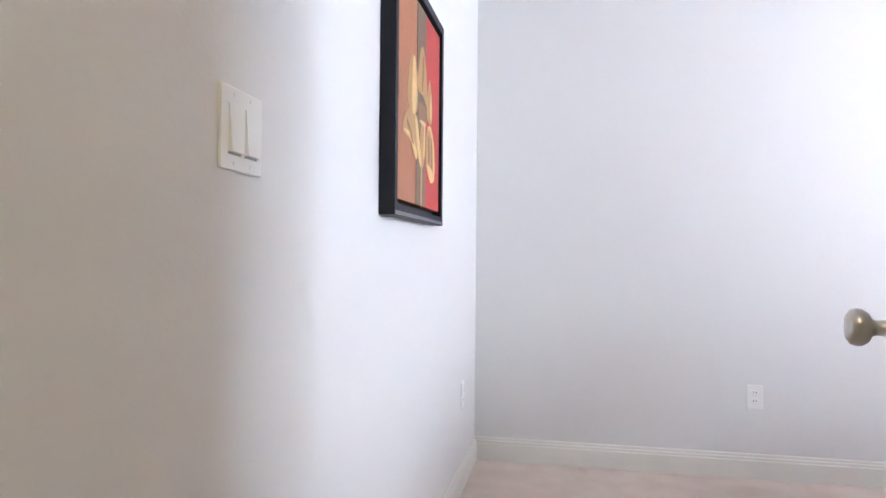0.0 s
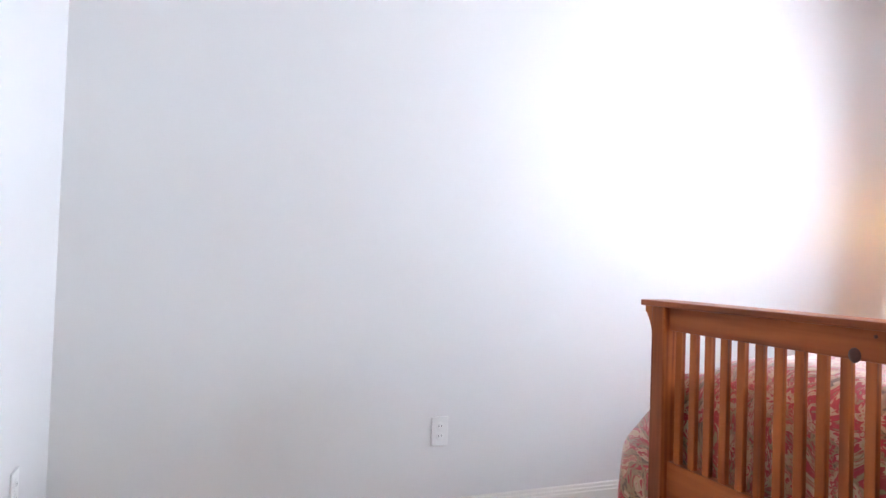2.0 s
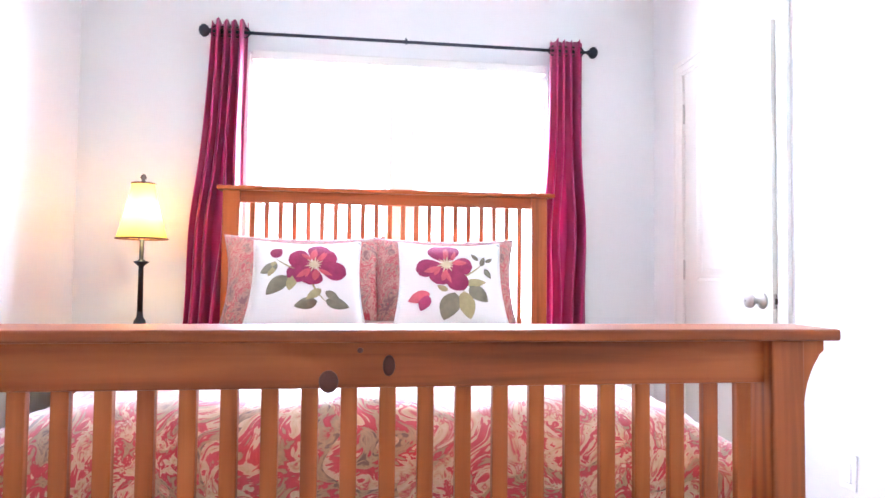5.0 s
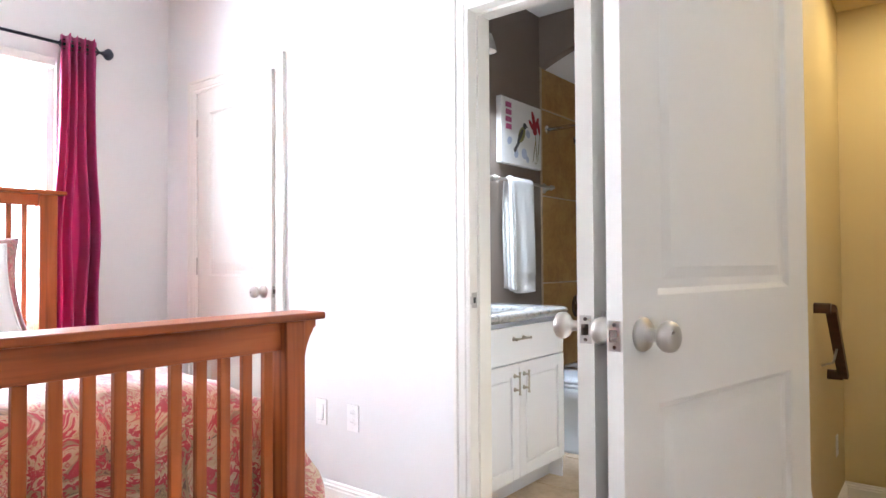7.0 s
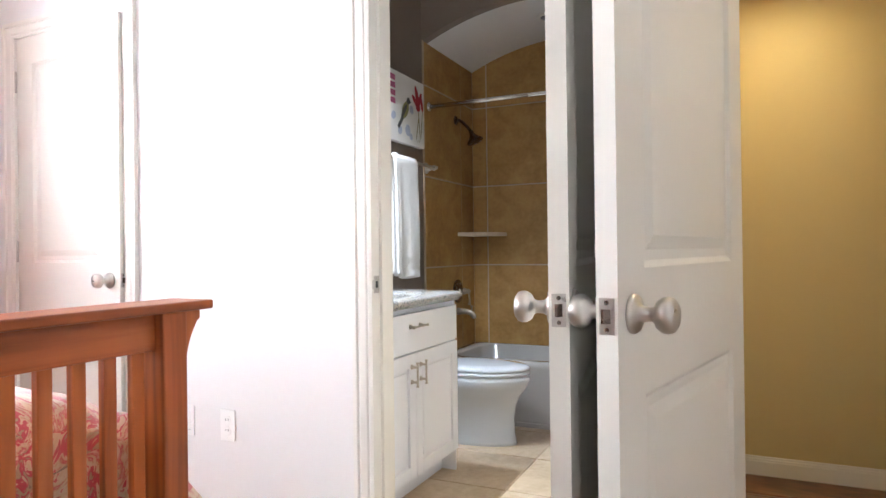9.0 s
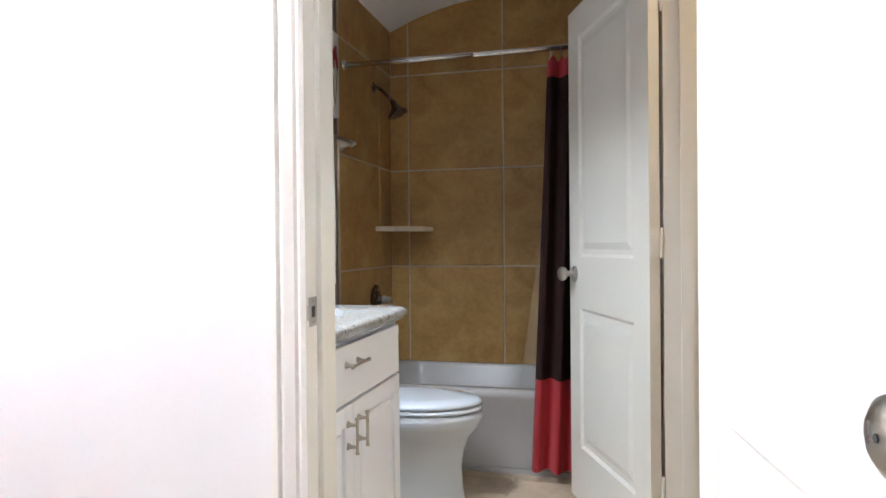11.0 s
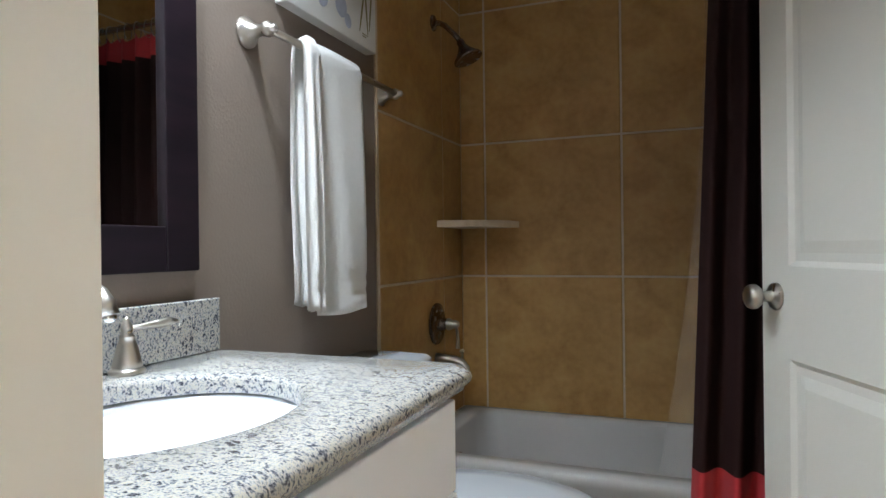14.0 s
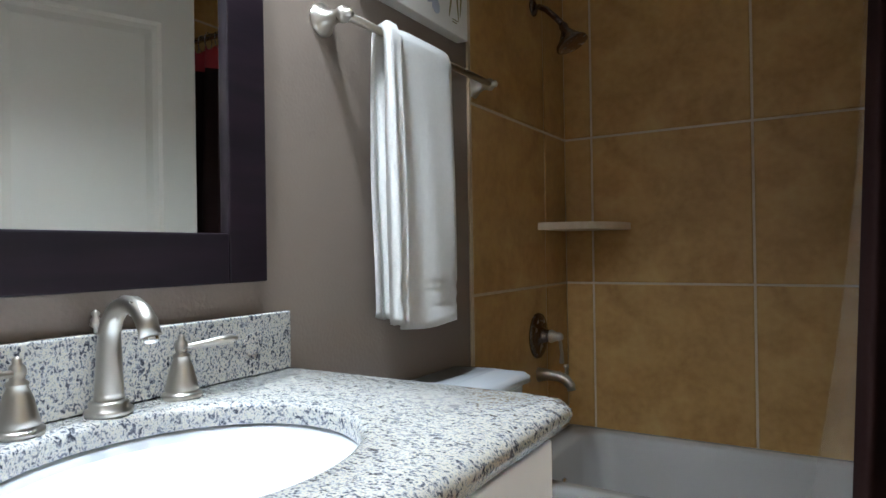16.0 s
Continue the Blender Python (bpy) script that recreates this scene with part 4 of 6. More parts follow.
def flower(c, f, cu, cv, r, mats, start=0.3, n=6, stretch=0.95):
    for k in range(n):
        a = start + 2 * math.pi * k / n
        a += 0.22 * math.sin(k * 2.6 + cu * 9)
        L = r * (1.02 if k % 2 else 0.84) * (1 + 0.10 * math.sin(k * 4.1))
        lift = 0.0015 + 0.0012 * (k % 3)
        p = part("petal", petal_patch(f, cu + 0.05 * math.cos(a), cv + 0.05 * math.sin(a), a, L, r * stretch, lift, 0.0, 1.5, 0.55), mats[0], c, "", True)
        for off, q, wd in ((0.10, 0.62, 0.34), (-0.16, 0.50, 0.20)):
            if (k + (off > 0)) % 3:
                part("petal_streak", petal_patch(f, cu + 0.20 * r * math.cos(a) - off * r * math.sin(a), cv + 0.20 * r * math.sin(a) + off * r * math.cos(a), a + off * 0.6, L * q, r * stretch * wd, lift + 0.0016, 0.04 * off), mats[1], p, "", True)
    for k in range(13):
        a = k * 2 * math.pi / 13
        part("stamen", petal_patch(f, cu, cv, a, r * (0.34 if k % 2 else 0.26), r * 0.055, 0.0085), M_STAMEN, c, "", True)


def motif_a(c, f):
    flower(c, f, 0.16, 0.40, 0.50, (M_PETAL, M_PETAL2), 0.5, 6, 0.80)
    part("bud", petal_patch(f, -0.62, 0.58, 0.9, 0.26, 0.24, 0.002), M_PETAL, c, "", True)
    for cu, cv, a, L, wd, m in ((-0.5, 0.40, 3.6, 0.36, 0.22, M_LEAF), (-0.32, 0.16, 4.0, 0.52, 0.30, M_LEAF), (-0.22, 0.20, 4.6, 0.36, 0.20, M_LEAF2), (-0.55, 0.48, 4.4, 0.34, 0.18, M_LEAF2),
                                (0.28, -0.12, 3.9, 0.34, 0.16, M_LEAF2), (0.36, -0.16, 5.6, 0.30, 0.16, M_LEAF), (0.22, -0.38, 3.4, 0.40, 0.24, M_LEAF), (0.36, -0.36, 6.0, 0.42, 0.24, M_LEAF)):
        part("leaf", petal_patch(f, cu, cv, a, L, wd, 0.0015), m, c, "", True)
    part("stem", petal_patch(f, 0.10, 0.10, 4.95, 0.55, 0.03, 0.001, 0.15), M_LEAF2, c, "", True)
    part("stem", petal_patch(f, -0.05, 0.25, 2.8, 0.55, 0.03, 0.001, -0.1), M_LEAF2, c, "", True)
    seam(c, f, M_LINEN)


def motif_b(c, f):
    flower(c, f, -0.12, 0.44, 0.54, (M_PETAL, M_PETAL2), 0.1, 6, 0.74)
    part("bud", petal_patch(f, -0.42, -0.20, 3.5, 0.42, 0.26, 0.002), M_PETAL2, c, "", True)
    part("bud", petal_patch(f, -0.46, -0.24, 4.4, 0.34, 0.22, 0.003), M_PETAL, c, "", True)
    for cu, cv, a, L, wd, m in ((0.02, -0.18, 4.4, 0.62, 0.36, M_LEAF), (0.18, -0.16, 4.9, 0.60, 0.30, M_LEAF2), (0.30, -0.04, 5.5, 0.46, 0.30, M_LEAF), (0.22, 0.02, 0.1, 0.40, 0.18, M_LEAF2), (-0.10, -0.14, 2.6, 0.22, 0.12, M_LEAF2),
                                (0.55, 0.42, 1.2, 0.24, 0.10, M_LEAF), (0.62, 0.36, 5.2, 0.24, 0.12, M_LEAF), (0.50, 0.55, 2.2, 0.20, 0.09, M_LEAF), (0.66, 0.52, 0.6, 0.18, 0.08, M_LEAF)):
        part("leaf", petal_patch(f, cu, cv, a, L, wd, 0.0015), m, c, "", True)
    part("stem", petal_patch(f, -0.02, 0.16, 5.1, 0.40, 0.03, 0.001, 0.1), M_LEAF2, c, "", True)
    part("stem", petal_patch(f, 0.10, 0.10, 0.5, 0.62, 0.03, 0.001, 0.1), M_LEAF2, c, "", True)
    seam(c, f, M_LINEN)


cushion((3.87, 2.585, 0.998), 0, 14, 0.72, 0.43, 0.17, M_SHAM, "red and beige paisley pillow sham against the headboard", None, "pillow shams")
cushion((3.87, 1.94, 0.998), 0, 14, 0.68, 0.43, 0.17, M_SHAM, "red and beige paisley pillow sham against the headboard", None, "pillow shams")
cushion((3.63, 2.557, 0.978), 0, 16, 0.47, 0.40, 0.15, M_LINEN, "white cushion embroidered with a crimson flower", motif_a, "flower cushions")
cushion((3.63, 1.942, 0.978), 0, 16, 0.47, 0.40, 0.15, M_LINEN, "white cushion embroidered with a crimson flower and a red bud", motif_b, "flower cushions")


# ---- nightstand and lamp ----
def nightstand():
    t = thing("nightstand", (3.86, 3.37, 0), "reddish pine nightstand beside the bed", "nightstand")
    part("top", box(-0.24, 0.24, -0.20, 0.20, 0.737, 0.760, 0.004), M_PINE_H, t)
    part("body", box(-0.21, 0.21, -0.18, 0.18, 0.30, 0.737, 0.003), M_PINE_V, t)
    for x in (-0.21, 0.17):
        for y in (-0.18, 0.14):
            part("leg", box(x, x + 0.04, y, y + 0.04, 0, 0.30), M_PINE_V, t)
    d = part("drawer", box(-0.226, -0.21, -0.16, 0.16, 0.56, 0.69, 0.003), M_PINE_H, t)
    part("knob", lathe([(0.008, 0), (0.007, -0.012), (0.014, -0.018), (0.012, -0.026), (0.003, -0.029)], 18, "x", (-0.226, 0, 0.625)), M_BLACKMETAL, d, "", True)


nightstand()


def table_lamp():
    t = thing("table_lamp", (3.90, 3.305, 0.760), "slender dark candlestick lamp with a lit amber shade", "lamp")
    part("base", lathe([(0.062, 0), (0.064, 0.008), (0.050, 0.018), (0.030, 0.030), (0.024, 0.060), (0.014, 0.075), (0.012, 0.10)], 24), M_BLACKMETAL, t, "", True)
    part("stem", lathe([(0.012, 0.10), (0.0105, 0.30), (0.015, 0.305), (0.030, 0.318), (0.034, 0.322), (0.014, 0.328), (0.009, 0.335), (0.009, 0.42)], 20), M_BLACKMETAL, t, "", True)
    bm = bmesh.new()
    segs, n = 32, 10
    rings = []
    for j in range(n + 1):
        f = j / n
        r = 0.107 - 0.060 * f ** 0.85
        rings.append([bm.verts.new((r * math.cos(2 * math.pi * k / segs) , r * math.sin(2 * math.pi * k / segs), 0.425 + 0.248 * f)) for k in range(segs)])
    for a, b in zip(rings, rings[1:]):
        for k in range(segs):
            bm.faces.new((a[k], a[(k + 1) % segs], b[(k + 1) % segs], b[k]))
    sh = part("shade", bm, M_SHADE, t, "lit amber fabric shade with brown trim", True)
    for r, z in ((0.1075, 0.425), (0.0475, 0.673)):
        pts = [(r * math.cos(2 * math.pi * k / 32), r * math.sin(2 * math.pi * k / 32), z) for k in range(33)]
        part("trim", tube(pts, 0.004, 6), M_KNOT, sh, "", True)
    part("harp", tube([(0.0, -0.045, 0.45), (0, -0.04, 0.58), (0, 0, 0.68), (0, 0.04, 0.58), (0, 0.045, 0.45), (0, 0, 0.415)], 0.002, 6), M_BRONZE, t)
    part("finial", lathe([(0.004, 0.67), (0.012, 0.68), (0.007, 0.688), (0.014, 0.70), (0.009, 0.712), (0.002, 0.717)], 16), M_BRONZE, t, "", True)


table_lamp()


# ---- tulip picture on the west wall ----
def tulip_picture():
    t = thing("framed_painting", (XW, 2.260, 1.492), "tulip painting in copper, umber and red, deep black frame", "painting")
    w, h = 0.309, 0.338
    for n_, bm in (("frame_side", box(0, 0.042, -w, -w + 0.028, -h, h, 0.002)), ("frame_side", box(0, 0.042, w - 0.028, w, -h, h, 0.002)), ("frame_rail", box(0, 0.042, -w + 0.028, w - 0.028, -h, -h + 0.028, 0.002)), ("frame_rail", box(0, 0.042, -w + 0.028, w - 0.028, h - 0.028, h, 0.002))):
        part(n_, bm, M_BLACKFRAME, t)
    part("frame_backing", box(0, 0.010, -w + 0.02, w - 0.02, -h + 0.02, h - 0.02), M_BLACKFRAME, t)
    part("frame_lip", box(0.0425, 0.0435, -w + 0.002, w - 0.002, -h + 0.002, -h + 0.012), M_SILVERLIP, t)
    iw, ih = w - 0.045, h - 0.045
    cv = part("canvas", box(0.010, 0.034, -iw, iw, -ih, ih), M_CANVAS_BROWN, t)
    z = lambda u, v, q: Vector((0.0345 + q, u * iw, v * ih))
    part("painted_stripe", prism([(-0.22, -1), (0.24, -1), (0.22, 1), (-0.20, 1)], 0.0012, z), M_CANVAS_GREY, cv)
    part("painted_stripe", prism([(0.24, -1), (1, -1), (1, 1), (0.22, 1)], 0.0012, z), M_CANVAS_RED, cv)
    def shape(name, pts, lift, m):
        n = len(pts)
        sm = []
        for k in range(n):
            p0, p1, p2, p3 = (Vector(pts[(k + q) % n]) for q in (-1, 0, 1, 2))
            for s in range(4):
                u = s / 4
                sm.append(tuple(0.5 * ((2 * p1) + (p2 - p0) * u + (2 * p0 - 5 * p1 + 4 * p2 - p3) * u * u + (3 * p1 - p0 - 3 * p2 + p3) * u ** 3)))
        part(name, prism(sm, 0.0003, lambda u, v, q: Vector((0.0358 + lift + q, u * iw, v * ih))), m, cv)
    for pts in ([(-0.62, -0.06), (-0.54, 0.30), (-0.38, 0.42), (-0.20, 0.28), (-0.22, -0.10)], [(-0.16, 0.16), (-0.10, 0.48), (0.06, 0.62), (0.24, 0.42), (0.30, 0.06), (0.10, 0.12)], [(0.28, -0.02), (0.38, 0.34), (0.50, 0.30), (0.58, 0.0), (0.48, -0.10)],
                [(-0.48, -0.10), (-0.74, -0.24), (-0.80, -0.38), (-0.50, -0.42), (-0.30, -0.55), (-0.16, -0.44), (-0.28, -0.18)], [(0.0, -0.18), (0.20, -0.14), (0.20, -0.46), (0.06, -0.62), (-0.04, -0.40)], [(0.28, -0.20), (0.54, -0.13), (0.70, -0.34), (0.71, -0.58), (0.50, -0.68), (0.26, -0.54)]):
        shape("painted_petal", pts, 0.0, M_TULIP)
    for pts in ([(-0.12, 0.02), (0.26, 0.02), (0.24, -0.13), (-0.10, -0.15)],):
        shape("painted_petal", pts, 0.0004, M_TULIP_SHADE)
    for pts in ([(-0.44, -0.10), (-0.42, 0.34), (-0.32, 0.40), (-0.24, 0.10), (-0.30, -0.12)], [(-0.80, -0.36), (-0.50, -0.41), (-0.26, -0.56), (-0.20, -0.50), (-0.46, -0.35)], [(-0.30, -0.14), (-0.18, -0.20), (0.0, -0.54), (-0.06, -0.60), (-0.24, -0.38)],
                [(0.30, -0.16), (0.50, -0.12), (0.68, -0.28), (0.74, -0.58), (0.66, -0.60), (0.60, -0.32), (0.46, -0.19)], [(0.28, -0.55), (0.50, -0.72), (0.72, -0.66), (0.60, -0.58)], [(0.42, 0.04), (0.50, 0.26), (0.55, 0.02), (0.50, -0.06)], [(0.12, -0.18), (0.19, -0.16), (0.17, -0.46), (0.10, -0.50)], [(-0.10, -0.16), (0.10, -0.13), (0.24, -0.15), (0.08, -0.18)]):
        shape("painted_petal", pts, 0.0008, M_TULIP_EDGE)
    for pts in ([(-0.66, -0.26), (-0.56, -0.28), (-0.36, -0.42), (-0.44, -0.42)], [(0.36, -0.26), (0.42, -0.26), (0.44, -0.52), (0.38, -0.52)], [(0.02, 0.20), (0.06, 0.20), (0.10, 0.52), (0.05, 0.50)], [(0.52, -0.26), (0.56, -0.30), (0.58, -0.54), (0.53, -0.54)]):
        shape("painted_crease", pts, 0.0012, M_TULIP_SHADE)
    shape("painted_stem", [(-0.01, -0.98), (0.05, -0.98), (0.05, -0.50), (-0.01, -0.50)], 0.0004, M_TULIP)


tulip_picture()


# ---- bathroom: tub and shower ----
def tub():
    t = thing("bathtub", (1.92, -1.43, 0), "white enamel alcove bathtub", "bathtub")
    x0, x1, y0, y1, zr = BX0 + 0.012 - 1.92, BX1 - 0.012 - 1.92, BY0 + 0.012 + 1.43, -1.075 + 1.43, 0.385
    bm = bmesh.new()
    def loop(ix0, ix1, iy0, iy1, z, r, n=7):
        vs = []
        for cx, cy, a0 in ((ix1 - r, iy1 - r, 0), (ix0 + r, iy1 - r, 90), (ix0 + r, iy0 + r, 180), (ix1 - r, iy0 + r, 270)):
            for k in range(n):
                a = radians(a0 + 90 * k / (n - 1))
                vs.append(bm.verts.new((cx + r * math.cos(a), cy + r * math.sin(a), z)))
        return vs
    loops = [loop(x0, x1, y0, y1 - 0.01, 0.0, 0.004), loop(x0, x1, y0, y1 - 0.01, zr - 0.05, 0.004), loop(x0, x1, y0, y1, zr - 0.035, 0.006), loop(x0, x1, y0, y1, zr - 0.008, 0.010), loop(x0 + 0.006, x1 - 0.006, y0 + 0.006, y1 - 0.006, zr, 0.012),
             loop(x0 + 0.075, x1 - 0.085, y0 + 0.045, y1 - 0.075, zr + 0.001, 0.10), loop(x0 + 0.085, x1 - 0.095, y0 + 0.055, y1 - 0.085, zr - 0.012, 0.10), loop(x0 + 0.14, x1 - 0.12, y0 + 0.085, y1 - 0.115, 0.12, 0.12), loop(x0 + 0.20, x1 - 0.17, y0 + 0.13, y1 - 0.16, 0.07, 0.12)]
    for a, b in zip(loops, loops[1:]):
        n = len(a)
        for k in range(n):
            bm.faces.new((a[k], a[(k + 1) % n], b[(k + 1) % n], b[k]))
    bm.faces.new(loops[-1])
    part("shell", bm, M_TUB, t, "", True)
    part("overflow_plate", lathe([(0.034, 0), (0.034, -0.004), (0.026, -0.010), (0.006, -0.012)], 24, "x", (x1 - 0.106, 0.02, 0.265)), M_STEEL, t, "chrome overflow plate", True)
    part("drain", lathe([(0.03, 0), (0.03, 0.004), (0.02, 0.006)], 20, "z", (x1 - 0.30, 0.0, 0.068)), M_STEEL, t, "chrome drain", True)
    bm = bmesh.new()
    add_box(bm, x0, x1, y1 - 0.004, y1 + 0.010, 0.0, 0.028, 0.004)
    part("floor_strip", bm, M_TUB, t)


tub()


def shower_fittings():
    y = -1.465
    s = thing("wall_shower", (BX1 - 0.010, y, 1.955), "dark brushed nickel shower head on a bent arm", "shower head")
    part("flange", lathe([(0.032, 0), (0.030, -0.006), (0.014, -0.012)], 24, "x"), M_BRONZE, s, "", True)
    arm = [(0, 0, 0), (-0.025, 0, -0.002), (-0.050, 0, -0.016), (-0.085, 0, -0.052), (-0.112, 0, -0.084)]
    part("arm", tube(arm, 0.0105, 14), M_BRONZE, s, "", True)
    bm = lathe([(0.012, 0.0), (0.017, -0.012), (0.015, -0.024), (0.024, -0.040), (0.040, -0.062), (0.056, -0.078), (0.058, -0.086), (0.050, -0.089), (0.010, -0.087)], 28)
    bmesh.ops.rotate(bm, verts=bm.verts, matrix=Matrix.Rotation(radians(24), 3, "Y"))
    bmesh.ops.translate(bm, verts=bm.verts, vec=(-0.110, 0, -0.080))
    part("head", bm, M_BRONZE, s, "", True)
    v = thing("shower_valve", (BX1 - 0.010, y, 0.775), "brushed nickel shower valve with a lever handle", "shower valve")
    part("escutcheon", lathe([(0.082, 0), (0.080, -0.006), (0.060, -0.012), (0.030, -0.016), (0.024, -0.030), (0.020, -0.045)], 32, "x"), M_BRONZE, v, "", True)
    part("handle_hub", lathe([(0.022, -0.045), (0.024, -0.052), (0.015, -0.070), (0.017, -0.080), (0.010, -0.092), (0.003, -0.095)], 24, "x"), M_NICKEL, v, "", True)
    part("lever", tube([(-0.074, 0, 0), (-0.082, -0.006, -0.02), (-0.085, -0.010, -0.06), (-0.083, -0.012, -0.095)], 0.008, 12, [1.0, 0.8, 0.75, 1.1]), M_NICKEL, v, "", True)
    f = thing("tub_spout", (BX1 - 0.010, y, 0.635), "brushed nickel tub spout", "tub spout")
    part("spout", tube([(0, 0, 0), (-0.04, 0, 0.002), (-0.075, 0, 0.0), (-0.102, 0, -0.010), (-0.119, 0, -0.030), (-0.122, 0, -0.045)], 0.019, 18, [1.35, 1.0, 0.95, 0.95, 0.9, 0.85]), M_NICKEL, f, "", True)
    part("diverter", lathe([(0.005, 0.015), (0.005, 0.034), (0.010, 0.038), (0.009, 0.046), (0.003, 0.049)], 14, "z", (-0.104, 0, -0.004)), M_NICKEL, f, "", True)


shower_fittings()


def corner_shelf():
    t = thing("corner_shelf", (BX1 - 0.010, BY0 + 0.010, 1.155), "tan stone corner shelf in the shower", "shelf")
    pts = [(0, 0)]
    for k in range(13):
        a = radians(90 * k / 12)
        pts.append((-0.255 * math.cos(a) ** 0.8, 0.30 * math.sin(a) ** 0.8))
    bm = prism(pts, 0.026, lambda u, v, w: Vector((u, v, w)))
    part("slab", bm, M_FTILE, t)


corner_shelf()


def shower_rod():
    t = thing("shower_rod", (1.92, -1.06, 1.968), "polished steel shower rod across the tub alcove", "shower rod")
    part("rod", tube([(BX0 - 1.92 + 0.004, 0, 0), (BX1 - 1.92 - 0.004, 0, 0)], 0.0125, 16), M_STEEL, t, "", True)
    part("sleeve", tube([(0.06, 0, 0), (BX1 - 1.92 - 0.004, 0, 0)], 0.0140, 16), M_STEEL, t, "", True)
    for s, x in ((1, BX0 - 1.92 + 0.002), (-1, BX1 - 1.92 - 0.002)):
        part("flange", lathe([(0.030, 0), (0.030, s * 0.006), (0.018, s * 0.016)], 24, "x", (x, 0, 0)), M_STEEL, t, "", True)


shower_rod()


def shower_curtain():
    t = thing("shower_curtain", (1.42, -1.06, 0), "bunched brown shower curtain with crimson bands", "shower curtain")
    bands = [("hem_band", 0.05, 0.462, M_REDCLOTH), ("body", 0.462, 1.835, M_BROWNCLOTH), ("top_band", 1.835, 1.920, M_REDCLOTH)]
    def pt(u, z):
        f = (1.92 - z) / 1.87
        xl = 1.225 - 1.42
        xr = (1.637 + 0.08 * f) - 1.42
        x = xl + (xr - xl) * u
        amp = 0.024 + 0.010 * f
        y = amp * math.sin(u * 5.5 * 2 * math.pi + 0.5 * math.sin(3 * f)) + 0.006 * math.sin(u * 17 + 2 * f)
        return (x, y + 0.065 * f, z)
    nu = 150
    for name, z0, z1, m in bands:
        bm = bmesh.new()
        nz = max(3, int((z1 - z0) / 0.06))
        g = [[bm.verts.new(pt(i / nu, z0 + (z1 - z0) * j / nz + (0.012 * math.sin(i / nu * 5.5 * 4 * math.pi) if (j == nz and name == "top_band") else 0))) for i in range(nu + 1)] for j in range(nz + 1)]
        for j in range(nz):
            for i in range(nu):
                bm.faces.new((g[j][i], g[j][i + 1], g[j + 1][i + 1], g[j + 1][i]))
        part(name, bm, m, t, "", True)
    for k in range(9):
        u = 0.04 + k * 0.115
        x, y, z = pt(u, 1.91)
        pts = [(x + 0.002 * math.sin(a), 0.020 * math.sin(a) + y * 0.3, 1.962 + 0.034 * math.cos(a) - 0.012) for a in [2 * math.pi * q / 14 for q in range(15)]]
        part("ring", tube(pts, 0.0022, 6), M_STEEL, t, "steel hook ring", True)
    l = thing("shower_liner", (1.49, -1.12, 0), "clear vinyl liner beside the shower curtain", "shower liner")
    bm = bmesh.new()
    nz, nu = 24, 40
    g = []
    for j in range(nz + 1):
        f = j / nz
        z = 1.91 - f * 1.60
        g.append([bm.verts.new((1.23 - 1.49 + (0.42 + 0.16 * f ** 2) * i / nu, 0.014 * math.sin(i / nu * 30 + f) - 0.03 * f, z)) for i in range(nu + 1)])
    for j in range(nz):
        for i in range(nu):
            bm.faces.new((g[j][i], g[j][i + 1], g[j + 1][i + 1], g[j + 1][i]))
    part("sheet", bm, M_LINER, l, "", True)


shower_curtain()


# ---- toilet ----
def egg(cx, cy, hx, hy, n=36, square=0.0):
    """Elongated bowl outline: front (low x) pointed, back broad."""
    pts = []
    for k in range(n):
        a = 2 * math.pi * k / n
        c, s = math.cos(a), math.sin(a)
        wide = 1.0 if c > 0 else 1.0 - 0.10 * c * c
        pts.append((cx + hx * c, cy + hy * s * wide))
    return pts


def loft(rings, cap0=True, cap1=True):
    bm = bmesh.new()
    vs = [[bm.verts.new(p) for p in r] for r in rings]
    for a, b in zip(vs, vs[1:]):
        n = len(a)
        for k in range(n):
            bm.faces.new((a[k], a[(k + 1) % n], b[(k + 1) % n], b[k]))
    if cap0:
        bm.faces.new(vs[0])
    if cap1:
        bm.faces.new(vs[-1])
    return bm


def rounded_rect(x0, x1, y0, y1, r, n=6):
    pts = []
    for cx, cy, a0 in ((x1 - r, y1 - r, 0), (x0 + r, y1 - r, 90), (x0 + r, y0 + r, 180), (x1 - r, y0 + r, 270)):
        for k in range(n):
            a = radians(a0 + 90 * k / (n - 1))
            pts.append((cx + r * math.cos(a), cy + r * math.sin(a)))
    return pts


